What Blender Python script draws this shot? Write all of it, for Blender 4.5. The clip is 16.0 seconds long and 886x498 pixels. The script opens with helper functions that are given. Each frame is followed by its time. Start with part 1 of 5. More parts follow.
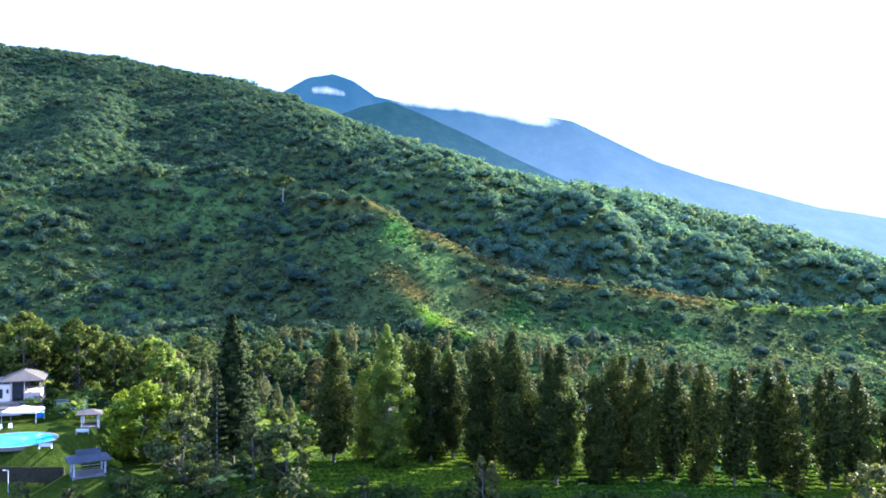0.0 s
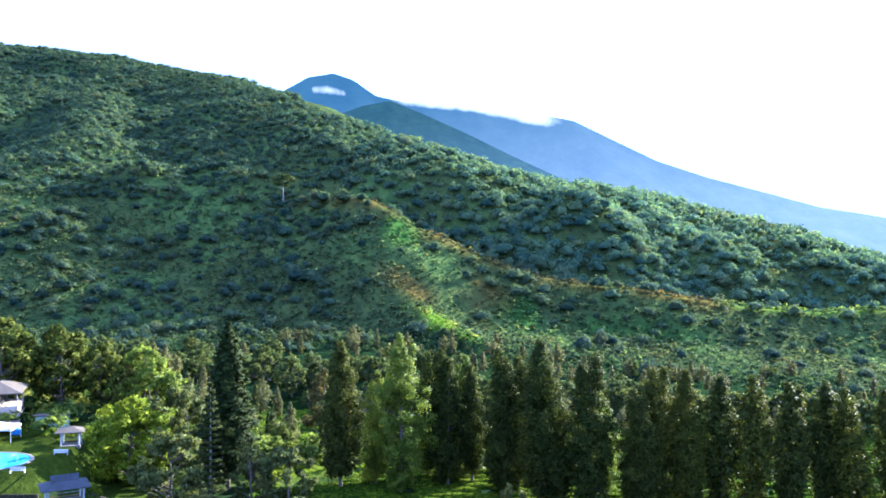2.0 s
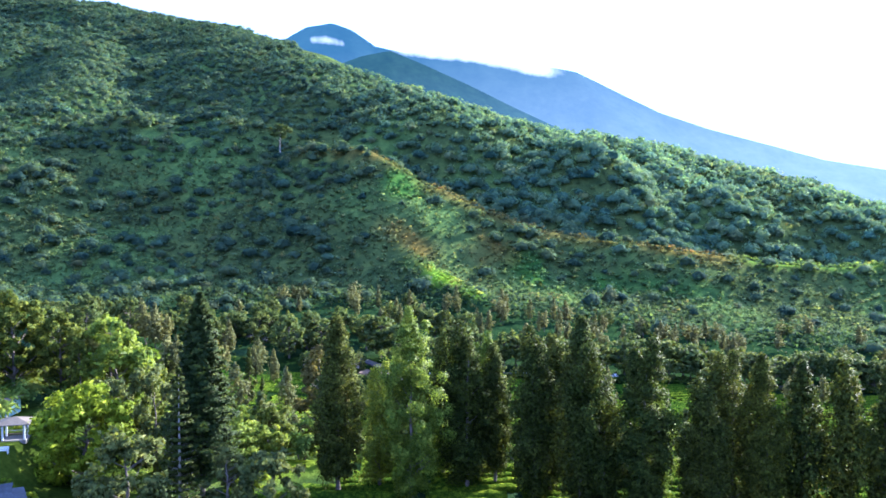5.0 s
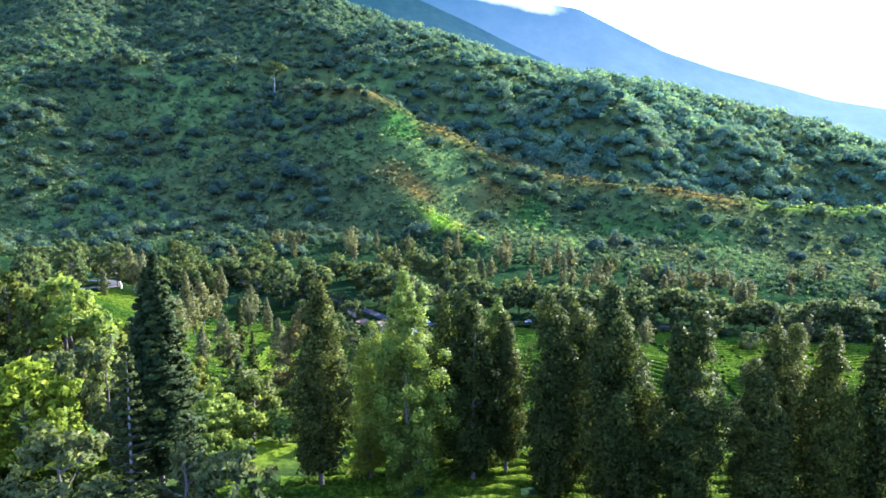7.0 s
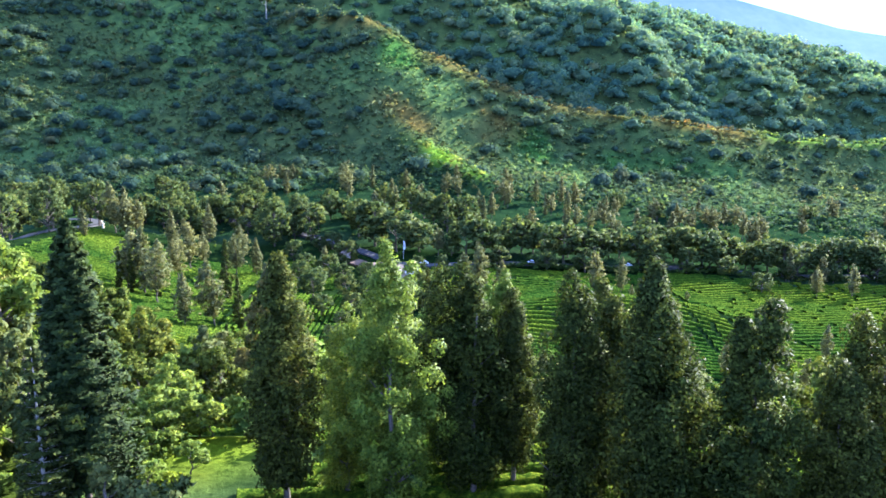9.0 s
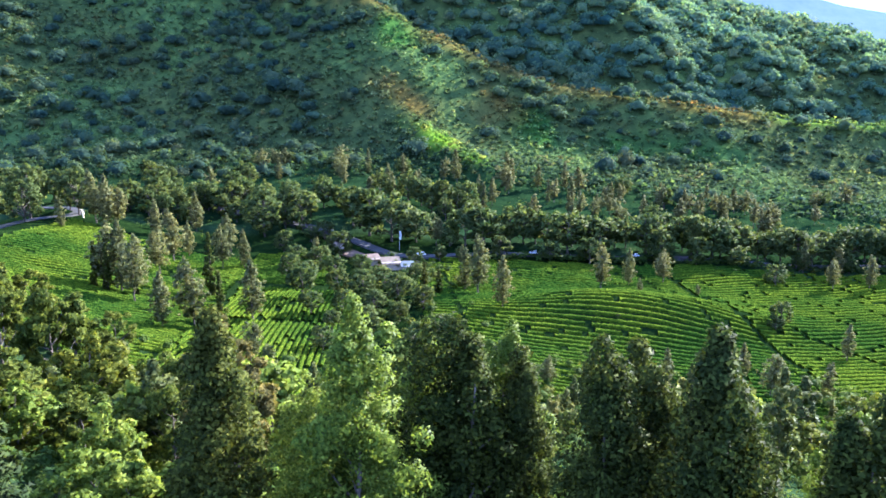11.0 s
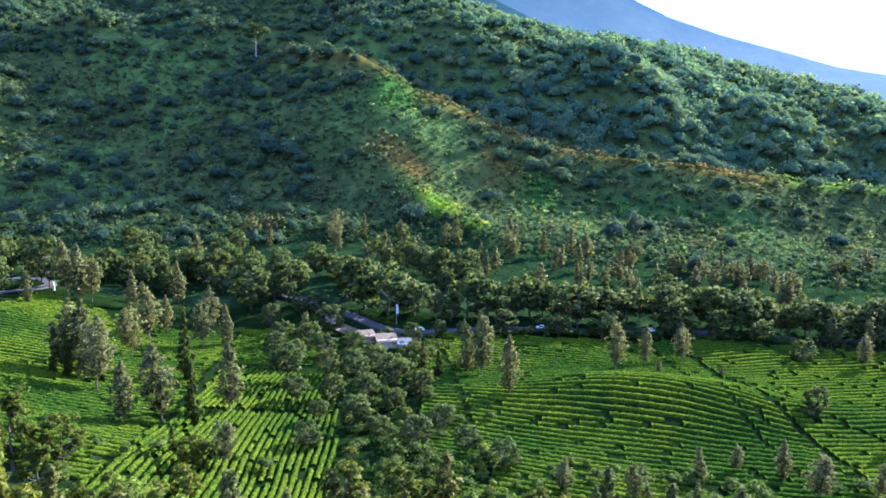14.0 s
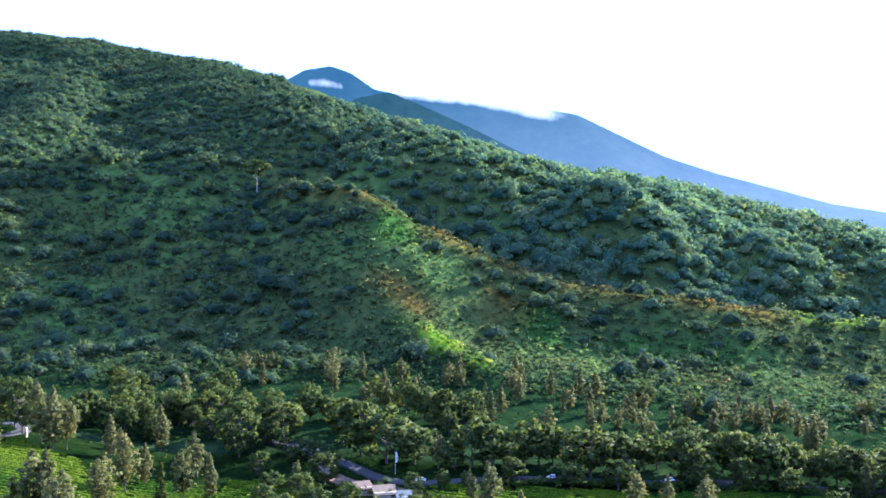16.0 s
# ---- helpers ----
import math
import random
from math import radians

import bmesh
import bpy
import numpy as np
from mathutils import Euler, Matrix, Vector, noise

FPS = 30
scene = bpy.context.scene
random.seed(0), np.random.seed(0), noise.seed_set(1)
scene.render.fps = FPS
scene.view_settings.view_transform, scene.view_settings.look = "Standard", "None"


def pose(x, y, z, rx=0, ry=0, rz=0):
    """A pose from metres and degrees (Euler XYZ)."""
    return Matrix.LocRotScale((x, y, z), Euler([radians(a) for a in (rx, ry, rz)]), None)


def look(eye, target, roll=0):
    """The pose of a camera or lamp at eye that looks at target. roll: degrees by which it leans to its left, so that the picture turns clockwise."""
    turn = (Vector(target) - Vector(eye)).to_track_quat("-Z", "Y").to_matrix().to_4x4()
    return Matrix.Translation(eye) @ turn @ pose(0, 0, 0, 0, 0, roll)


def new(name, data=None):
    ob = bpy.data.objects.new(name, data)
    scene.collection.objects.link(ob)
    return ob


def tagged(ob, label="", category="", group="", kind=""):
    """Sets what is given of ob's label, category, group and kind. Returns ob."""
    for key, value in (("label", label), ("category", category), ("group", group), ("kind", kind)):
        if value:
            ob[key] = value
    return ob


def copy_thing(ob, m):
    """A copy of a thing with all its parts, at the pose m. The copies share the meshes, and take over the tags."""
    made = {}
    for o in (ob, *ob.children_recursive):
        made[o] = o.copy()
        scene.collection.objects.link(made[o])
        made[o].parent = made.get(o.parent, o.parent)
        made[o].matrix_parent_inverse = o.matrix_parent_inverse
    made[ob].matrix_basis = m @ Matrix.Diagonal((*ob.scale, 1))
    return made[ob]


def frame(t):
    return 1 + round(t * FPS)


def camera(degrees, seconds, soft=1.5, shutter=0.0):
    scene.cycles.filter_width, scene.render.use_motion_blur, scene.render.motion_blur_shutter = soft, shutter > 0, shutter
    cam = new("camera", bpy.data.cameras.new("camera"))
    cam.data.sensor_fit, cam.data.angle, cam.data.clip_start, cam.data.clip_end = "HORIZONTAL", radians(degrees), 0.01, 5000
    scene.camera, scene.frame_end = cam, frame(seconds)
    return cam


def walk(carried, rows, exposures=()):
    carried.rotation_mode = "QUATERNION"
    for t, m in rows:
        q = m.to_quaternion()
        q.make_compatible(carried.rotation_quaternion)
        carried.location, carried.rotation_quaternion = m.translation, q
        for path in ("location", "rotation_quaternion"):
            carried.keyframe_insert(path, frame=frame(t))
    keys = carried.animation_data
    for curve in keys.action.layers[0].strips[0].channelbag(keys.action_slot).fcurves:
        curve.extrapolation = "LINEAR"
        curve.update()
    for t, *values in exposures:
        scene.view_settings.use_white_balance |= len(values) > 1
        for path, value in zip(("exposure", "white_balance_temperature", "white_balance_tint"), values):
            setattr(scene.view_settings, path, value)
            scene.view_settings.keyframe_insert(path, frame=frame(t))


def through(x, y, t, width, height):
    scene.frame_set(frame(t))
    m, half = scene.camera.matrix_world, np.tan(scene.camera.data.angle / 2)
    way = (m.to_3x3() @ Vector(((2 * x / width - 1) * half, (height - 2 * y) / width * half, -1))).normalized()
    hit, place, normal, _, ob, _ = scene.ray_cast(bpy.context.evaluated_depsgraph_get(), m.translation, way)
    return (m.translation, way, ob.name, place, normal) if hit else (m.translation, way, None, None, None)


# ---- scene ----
cam = camera(54.32, 16.0, 1.7)
PATH = [
    (0, 0.00, 0.00, 120.00, 0.13),
    (0.5, -0.92, 4.17, 119.99, 0.14),
    (1, -1.77, 8.36, 119.97, 0.12),
    (1.5, -2.55, 12.60, 119.99, 0.14),
    (2, -3.32, 16.87, 120.02, 0.14),
    (2.5, -4.05, 21.21, 120.06, 0.09),
    (3, -4.68, 25.63, 120.08, -0.38),
    (3.5, -5.18, 30.16, 120.12, -0.98),
    (6, -6.21, 54.78, 120.50, -4.75),
    (6.5, -6.26, 60.17, 120.51, -5.82),
    (7, -6.22, 65.72, 120.57, -6.85),
    (7.5, -6.10, 71.38, 120.63, -7.89),
    (8, -5.96, 77.11, 120.68, -9.17),
    (8.5, -5.78, 82.82, 120.74, -10.32),
    (9, -5.57, 88.44, 120.87, -11.41),
    (11.5, -4.55, 115.02, 122.24, -12.83),
    (12, -4.58, 120.05, 122.32, -12.85),
    (12.5, -4.65, 125.08, 122.36, -12.84),
    (13, -4.66, 130.12, 122.36, -12.83),
    (13.5, -4.63, 135.23, 122.40, -11.28),
    (14, -4.73, 140.31, 122.45, -8.92),
    (14.5, -4.96, 145.33, 122.52, -6.64),
    (15, -5.27, 150.27, 122.49, -4.41),
    (15.5, -5.57, 155.16, 122.39, -2.12),
    (16, -5.93, 160.00, 122.24, -0.01),
]
walk(cam, [(t, pose(x, y, z, 90 + tilt, 0, 0)) for t, x, y, z, tilt in PATH],
     [(t, stops, 4560, 25) for t, stops in ((0.0, 2.15), (3.5, 2.2), (7.0, 2.33), (9.0, 2.36), (12.0, 2.08), (13.5, 1.92), (16.0, 1.88))])

# ---- light ----
SUN_AZ, SUN_EL = radians(46), radians(24)     # clockwise from the way ahead (+y), above the horizon
sun_dir = Vector((math.sin(SUN_AZ) * math.cos(SUN_EL), math.cos(SUN_AZ) * math.cos(SUN_EL), math.sin(SUN_EL)))
world = bpy.data.worlds.new("sky")
scene.world = world
world.use_nodes = True
wn, wl = world.node_tree.nodes, world.node_tree.links
wn.clear()
sky = wn.new("ShaderNodeTexSky")
sky.sky_type, sky.sun_disc = "NISHITA", False
sky.sun_elevation, sky.sun_rotation = SUN_EL, SUN_AZ
sky.air_density, sky.dust_density, sky.ozone_density = 1.3, 2.0, 1.5
# thin bright cloud over the whole sky, torn open here and there
tc = wn.new("ShaderNodeTexCoord")
mp = wn.new("ShaderNodeMapping")
mp.inputs["Scale"].default_value = (1.0, 1.0, 2.6)
nz = wn.new("ShaderNodeTexNoise")
nz.inputs["Scale"].default_value, nz.inputs["Detail"].default_value = 2.6, 7
rampw = wn.new("ShaderNodeValToRGB")
rampw.color_ramp.elements[0].position, rampw.color_ramp.elements[1].position = 0.05, 0.3
cloud = wn.new("ShaderNodeMixRGB")
cloud.inputs["Color2"].default_value = (4.6, 5.7, 8.2, 1)
bg = wn.new("ShaderNodeBackground")
bg.inputs["Strength"].default_value = 0.08
wo = wn.new("ShaderNodeOutputWorld")
wl.new(tc.outputs["Generated"], mp.inputs["Vector"])
wl.new(mp.outputs["Vector"], nz.inputs["Vector"])
wl.new(nz.outputs["Fac"], rampw.inputs["Fac"])
wl.new(rampw.outputs["Color"], cloud.inputs["Fac"])
wl.new(sky.outputs["Color"], cloud.inputs["Color1"])
wl.new(cloud.outputs["Color"], bg.inputs["Color"])
wl.new(bg.outputs["Background"], wo.inputs["Surface"])
sun_data = bpy.data.lights.new("sun", "SUN")
sun_data.energy, sun_data.angle, sun_data.color = 8.8, radians(0.6), (1.0, 0.82, 0.5)
sun = new("sun", sun_data)
sun.matrix_world = look(sun_dir * 200, (0, 0, 0))


# ---- materials ----
def material(name):
    m = bpy.data.materials.new(name)
    m.use_nodes = True
    return m, m.node_tree.nodes, m.node_tree.links, m.node_tree.nodes["Principled BSDF"]


def ramp(nodes, stops):
    r = nodes.new("ShaderNodeValToRGB")
    while len(r.color_ramp.elements) < len(stops):
        r.color_ramp.elements.new(0.5)
    for e, (p, c) in zip(r.color_ramp.elements, stops):
        e.position, e.color = p, (*c, 1)
    return r


def noise_tex(nodes, links, scale, detail=5, rough=0.55):
    tcn = nodes.new("ShaderNodeNewGeometry")
    n = nodes.new("ShaderNodeTexNoise")
    n.inputs["Scale"].default_value, n.inputs["Detail"].default_value, n.inputs["Roughness"].default_value = scale, detail, rough
    links.new(tcn.outputs["Position"], n.inputs["Vector"])
    return n


def mix(nodes, links, a, b, fac, mode="MIX"):
    m = nodes.new("ShaderNodeMixRGB")
    m.blend_type = mode
    for sock, v in (("Fac", fac), ("Color1", a), ("Color2", b)):
        if isinstance(v, bpy.types.NodeSocket):
            links.new(v, m.inputs[sock])
        else:
            m.inputs[sock].default_value = v if sock == "Fac" else (*v, 1)
    return m.outputs["Color"]


def bump(nodes, links, bsdf, height, strength=0.4, distance=0.1):
    b = nodes.new("ShaderNodeBump")
    b.inputs["Strength"].default_value, b.inputs["Distance"].default_value = strength, distance
    links.new(height, b.inputs["Height"])
    links.new(b.outputs["Normal"], bsdf.inputs["Normal"])


def leaf_material(name, dark, mid, light, through=0.35, gloss=0.5, odd=None, tint=False, shine=0.14):
    """Leaves: colour varies from tree to tree, from leaf to leaf and in patches; some daylight passes through them."""
    m, n, l, p = material(name)
    geo, info = n.new("ShaderNodeNewGeometry"), n.new("ShaderNodeObjectInfo")
    r = ramp(n, [(0.0, dark), (0.5, mid), (1.0, light)])
    l.new(geo.outputs["Random Per Island"], r.inputs["Fac"])
    patch = noise_tex(n, l, 0.35, 3)
    pr = ramp(n, [(0.3, (0.72, 0.8, 0.85)), (0.7, (1.22, 1.12, 0.9))])
    l.new(patch.outputs["Fac"], pr.inputs["Fac"])
    col = mix(n, l, r.outputs["Color"], pr.outputs["Color"], 1.0, "MULTIPLY")
    if tint:
        clump = noise_tex(n, l, 0.55, 5, 0.65)
        bump(n, l, p, clump.outputs["Fac"], 0.9, 1.6)
        at = n.new("ShaderNodeAttribute")
        at.attribute_name = "crown_tint"
        col = mix(n, l, col, at.outputs["Color"], 1.0, "MULTIPLY")
    else:
        ir = ramp(n, [(0.0, (0.8, 0.85, 0.8)), (0.55, (1.0, 1.0, 1.0)), (1.0, odd or (1.2, 1.08, 0.85))])
        l.new(info.outputs["Random"], ir.inputs["Fac"])
        col = mix(n, l, col, ir.outputs["Color"], 1.0, "MULTIPLY")
    l.new(col, p.inputs["Base Color"])
    p.inputs["Roughness"].default_value = gloss
    p.inputs["Specular IOR Level"].default_value = shine
    tr = n.new("ShaderNodeBsdfTranslucent")
    warm = mix(n, l, col, (1.3, 1.3, 0.6), 1.0, "MULTIPLY")
    l.new(warm, tr.inputs["Color"])
    ms = n.new("ShaderNodeMixShader")
    ms.inputs["Fac"].default_value = through
    l.new(p.outputs["BSDF"], ms.inputs[1])
    l.new(tr.outputs["BSDF"], ms.inputs[2])
    l.new(ms.outputs["Shader"], n["Material Output"].inputs["Surface"])
    return m


def plain_material(name, color, rough=0.7, grain=4.0, spread=0.18, bumpy=0.2, metal=0.0):
    """A painted or built surface with grain and broad stains."""
    m, n, l, p = material(name)
    fine, broad = noise_tex(n, l, grain, 6), noise_tex(n, l, grain * 0.12, 3)
    lo, hi = [c * (1 - spread) for c in color], [min(1, c * (1 + spread)) for c in color]
    a = ramp(n, [(0.3, lo), (0.7, hi)])
    b = ramp(n, [(0.35, (0.78, 0.77, 0.74)), (0.6, (1.0, 1.0, 1.0))])
    l.new(fine.outputs["Fac"], a.inputs["Fac"])
    l.new(broad.outputs["Fac"], b.inputs["Fac"])
    l.new(mix(n, l, a.outputs["Color"], b.outputs["Color"], 0.8, "MULTIPLY"), p.inputs["Base Color"])
    p.inputs["Roughness"].default_value, p.inputs["Metallic"].default_value = rough, metal
    p.inputs["Specular IOR Level"].default_value = 0.5 if rough < 0.6 else 0.12
    bump(n, l, p, fine.outputs["Fac"], bumpy, 0.03)
    return m


M_ROW = leaf_material("cypress_leaf", (0.022, 0.03, 0.009), (0.038, 0.049, 0.012), (0.088, 0.104, 0.02), 0.3, 0.5, (1.2, 1.12, 0.85), False, 0.01)
M_OAK = leaf_material("silver_oak_leaf", (0.06, 0.092, 0.014), (0.115, 0.16, 0.021), (0.22, 0.27, 0.036), 0.42, 0.5, None, False, 0.04)
M_BROAD = leaf_material("broadleaf", (0.036, 0.052, 0.011), (0.07, 0.09, 0.015), (0.136, 0.154, 0.022), 0.35, 0.55, (1.18, 1.08, 0.8), False, 0.02)
M_GREY = leaf_material("grey_leaf", (0.046, 0.062, 0.022), (0.078, 0.096, 0.03), (0.138, 0.152, 0.046), 0.35, 0.55, (1.25, 1.05, 0.85), False, 0.03)
M_LIME = leaf_material("lime_leaf", (0.075, 0.115, 0.007), (0.12, 0.168, 0.009), (0.18, 0.24, 0.016), 0.45, 0.5, None, False, 0.03)
M_PINE = leaf_material("pine_needle", (0.019, 0.031, 0.012), (0.032, 0.05, 0.016), (0.066, 0.088, 0.022), 0.3, 0.6, None, False, 0.03)
# Distance haze is put into the hill woods' bluish leaf colours.
M_HAZY_WOODS = leaf_material("hazy_woods_leaf", (0.044, 0.08, 0.068), (0.066, 0.108, 0.084), (0.108, 0.148, 0.09), 0.45, 0.9, None, True, 0.02)
M_SHADE = leaf_material("shade_leaf", (0.038, 0.06, 0.026), (0.066, 0.092, 0.034), (0.116, 0.14, 0.044), 0.42, 0.6, (1.15, 1.06, 0.85), False, 0.02)
M_UNDER = leaf_material("undergrowth_leaf", (0.034, 0.058, 0.014), (0.056, 0.084, 0.018), (0.094, 0.122, 0.026), 0.35, 0.6, None, True, 0.02)
M_BARK = plain_material("bark", (0.1, 0.085, 0.07), 0.9, 6.0, 0.4, 0.6)
M_PALEBARK = plain_material("pale_bark", (0.3, 0.28, 0.24), 0.85, 6.0, 0.3, 0.4)


def ground_material():
    """Grass, bare earth and low growth; the hill's slopes carry broad drifts of ferns, scrub and dry brush, some with
    sunlight painted in.
    """
    m, n, l, p = material("grassland")
    fine, mid, broad = noise_tex(n, l, 0.9, 8, 0.7), noise_tex(n, l, 0.09, 6, 0.6), noise_tex(n, l, 0.012, 4)
    a = ramp(n, [(0.3, (0.01, 0.022, 0.011)), (0.5, (0.021, 0.04, 0.017)), (0.72, (0.038, 0.064, 0.023))])
    l.new(mid.outputs["Fac"], a.inputs["Fac"])
    b = ramp(n, [(0.32, (0.5, 0.55, 0.55)), (0.68, (1.3, 1.25, 1.1))])
    l.new(fine.outputs["Fac"], b.inputs["Fac"])
    c = mix(n, l, a.outputs["Color"], b.outputs["Color"], 1.0, "MULTIPLY")
    at = n.new("ShaderNodeAttribute")
    at.attribute_name = "cover_and_sun"
    c = mix(n, l, c, at.outputs["Color"], 1.0, "MULTIPLY")
    l.new(c, p.inputs["Base Color"])
    p.inputs["Roughness"].default_value = 0.9
    p.inputs["Specular IOR Level"].default_value = 0.0
    bump(n, l, p, fine.outputs["Fac"], 0.8, 0.6)
    return m


M_GROUND = ground_material()


# ---- the lie of the land ----
def lattice(ix, iy, seed):
    h = (ix.astype(np.int64) * 374761393 + iy.astype(np.int64) * 668265263 + seed * 144665) & 0xFFFFFFFF
    h = ((h ^ (h >> 13)) * 1274126177) & 0xFFFFFFFF
    return ((h ^ (h >> 16)) & 0xFFFF) / 65535.0


def value_noise(x, y, seed):
    ix, iy = np.floor(x), np.floor(y)
    fx, fy = x - ix, y - iy
    fx, fy = fx * fx * (3 - 2 * fx), fy * fy * (3 - 2 * fy)
    a, b = lattice(ix, iy, seed), lattice(ix + 1, iy, seed)
    c, d = lattice(ix, iy + 1, seed), lattice(ix + 1, iy + 1, seed)
    return (a + (b - a) * fx) * (1 - fy) + (c + (d - c) * fx) * fy


def fbm(x, y, scale, seed=0, octaves=4):
    """Noise from -1 to 1, its largest lumps scale metres across."""
    x, y = np.asarray(x, float) / scale, np.asarray(y, float) / scale
    total, amp, norm = 0.0, 1.0, 0.0
    for k in range(octaves):
        total, norm = total + amp * (2 * value_noise(x + 17.3 * k, y - 9.1 * k, seed + k) - 1), norm + amp
        x, y, amp = x * 2.03, y * 2.03, amp * 0.5
    return total / norm


def step(a, b, v):
    s = np.clip((np.asarray(v, float) - a) / (b - a), 0, 1)
    return s * s * (3 - 2 * s)


def along(nodes, x, y):
    """The distance from a line of nodes (x, y, z), its z at the nearest point."""
    best, height = np.full(np.shape(x), 1e9), np.zeros(np.shape(x))
    for (x0, y0, z0), (x1, y1, z1) in zip(nodes, nodes[1:]):
        dx, dy = x1 - x0, y1 - y0
        s = np.clip(((x - x0) * dx + (y - y0) * dy) / (dx * dx + dy * dy), 0, 1)
        d = np.hypot(x - x0 - s * dx, y - y0 - s * dy)
        near = d < best
        best, height = np.where(near, d, best), np.where(near, z0 + s * (z1 - z0), height)
    return best, height


def ridge(nodes, x, y, slope, blunt):
    """The height of a ridge along the nodes (x, y, z) that falls off to both sides, and the distance from its crest."""
    best, far = np.full(np.shape(x), -1e9), np.full(np.shape(x), 1e9)
    for (x0, y0, z0), (x1, y1, z1) in zip(nodes, nodes[1:]):
        dx, dy = x1 - x0, y1 - y0
        s = np.clip(((x - x0) * dx + (y - y0) * dy) / (dx * dx + dy * dy), 0, 1)
        d = np.hypot(x - x0 - s * dx, y - y0 - s * dy)
        best = np.maximum(best, z0 + s * (z1 - z0) - slope * (np.sqrt(d * d + blunt ** 2) - blunt))
        far = np.minimum(far, d)
    return far, best


MAIN_CREST = [(-2400, 2700, 630), (-1700, 2500, 665), (-1180, 2300, 657), (-822, 2150, 590), (-465, 1850, 476), (-298, 1550, 387), (-208, 1330, 321), (-71, 1150, 254),
              (48, 1100, 213), (158, 1120, 191), (272, 1180, 181), (342, 1120, 155), (397, 1080, 131), (480, 1030, 92), (534, 1000, 71), (700, 960, 45), (1200, 930, 10)]
SHOULDER = [(-640, 1640, 415), (-510, 1240, 284), (-410, 1080, 196), (-335, 1000, 140)]
KNOLL_CREST = [(-226, 975, 147), (-192, 965, 166), (-150, 940, 174), (-110, 915, 175), (-81, 895, 175), (-67, 885, 165), (-54, 880, 149), (-37, 872, 142), (-8, 862, 135), (20, 850, 121), (47, 842, 111), (80, 835, 99), (117, 830, 91), (160, 824, 87), (197, 824, 81), (253, 830, 73), (293, 836, 67), (339, 842, 63), (441, 860, 64), (679, 930, 48)]
SPUR_CREST = [(-65, 882, 159), (-73, 860, 140), (-87, 835, 120), (-87, 812, 104), (-69, 790, 93), (-42, 760, 83), (-19, 725, 73), (3, 690, 61), (22, 650, 52)]
LEFT_SPUR = [(-165, 190, 84), (-172, 300, 70), (-178, 400, 58), (-180, 470, 51.5), (-178, 500, 49.5), (-210, 560, 46), (-330, 600, 60)]
TERRACE = [(-500, 150, 78.5), (-100, 166, 78.5), (-40, 162, 78.5), (40, 158, 77), (120, 152, 72.5), (320, 140, 60)]


def ground_z(x, y):
    x, y = np.asarray(x, float), np.asarray(y, float)
    rough = fbm(x, y, 130, 3, 5)
    # the valley floor, falling away to the right
    base = 27 - 0.10 * np.clip(x, 0, 400) + 0.06 * np.clip(-x, 0, 70) + 0.13 * np.clip(y - 505, 0, 320) - 0.03 * np.clip(-x - 100, 0, 300)
    base = base + 11.0 * np.exp(-((x - 72) / 52) ** 2 - ((y - 434 - 0.12 * (x - 72)) / 24) ** 2) + 2.0 * fbm(x, y, 60, 9, 3) * step(210, 300, y)
    base = base - 60 * step(900, 3200, y) - 0.02 * np.clip(np.abs(x) - 400, 0, 1500)
    layers = [base]
    d, z = ridge(MAIN_CREST, x, y, 0.38, 40)
    gully = 1 - np.abs(fbm(x + 0.45 * y, y * 0.3, 120, 21, 3)) * 1.5
    # the main slope breaks off along the edge of a shelf that the knoll ends
    shelf = np.interp(x, [-700, -450, -265, -200, -120, -60, 0, 400], [1130, 1050, 985, 1000, 1020, 985, 935, 920])
    drop = np.clip(shelf + 25 * fbm(x, y, 90, 23, 3) - y, 0, 400)
    layers.append(z + 24 * rough * step(30, 160, d) - 22 * gully * step(50, 220, d) + 8 - 0.52 * drop)
    d, z = ridge(SHOULDER, x, y, 0.45, 30)
    layers.append(z + 14 * rough * step(20, 120, d))
    d, z = ridge(KNOLL_CREST, x, y, 0.68, 5)
    crag = step(-190, -150, x) * step(-55, -80, x)
    layers.append(z + 9 * rough * step(15, 60, d) * step(170, 110, d) + 2.5 * fbm(x, y, 28, 5, 3) * step(2, 20, d) - 12 * crag * step(2, 16, d))
    d, z = ridge(SPUR_CREST, x, y, 0.66, 5)
    layers.append(z + 2.0 * fbm(x, y, 30, 6, 3) * step(2, 20, d))
    d, z = ridge(LEFT_SPUR, x, y, 0.33, 8)
    layers.append(z + 1.2 * fbm(x, y, 50, 8, 3))
    d, z = along(TERRACE, x, y)
    layers.append(z - 0.40 * np.clip(d - 24, 0, 500) + 0.5 * fbm(x, y, 25, 12, 3))
    stack = np.array(layers)
    top = stack.max(0)
    soft = 4.0
    z = top + soft * np.log(np.exp((stack - top) / soft).sum(0)) - soft * 0.1
    # levelled ground: the house terrace with its pool, and the pavilion's pad below it
    level = step(-63, -69, x) * step(150, 156, y) * step(222, 206, y)
    z = z * (1 - level) + 84.7 * level
    pad = step(9, 5.5, np.hypot(x + 60.2, y - 149))
    return z * (1 - pad) + 81.4 * pad


def gz(x, y):
    return float(ground_z(np.array([x]), np.array([y]))[0])


def spread(lo, hi, near0, near1, fine, growth):
    """Grid lines: fine metres apart from near0 to near1, then ever wider out to lo and hi."""
    mid = list(np.arange(near0, near1 + 0.1, fine))
    for edge, sign in ((hi, 1), (lo, -1)):
        s, v = fine, mid[-1] if sign > 0 else mid[0]
        while (edge - v) * sign > 0:
            s *= growth
            v += sign * s
            mid = mid + [v] if sign > 0 else [v] + mid
    return np.array(mid)


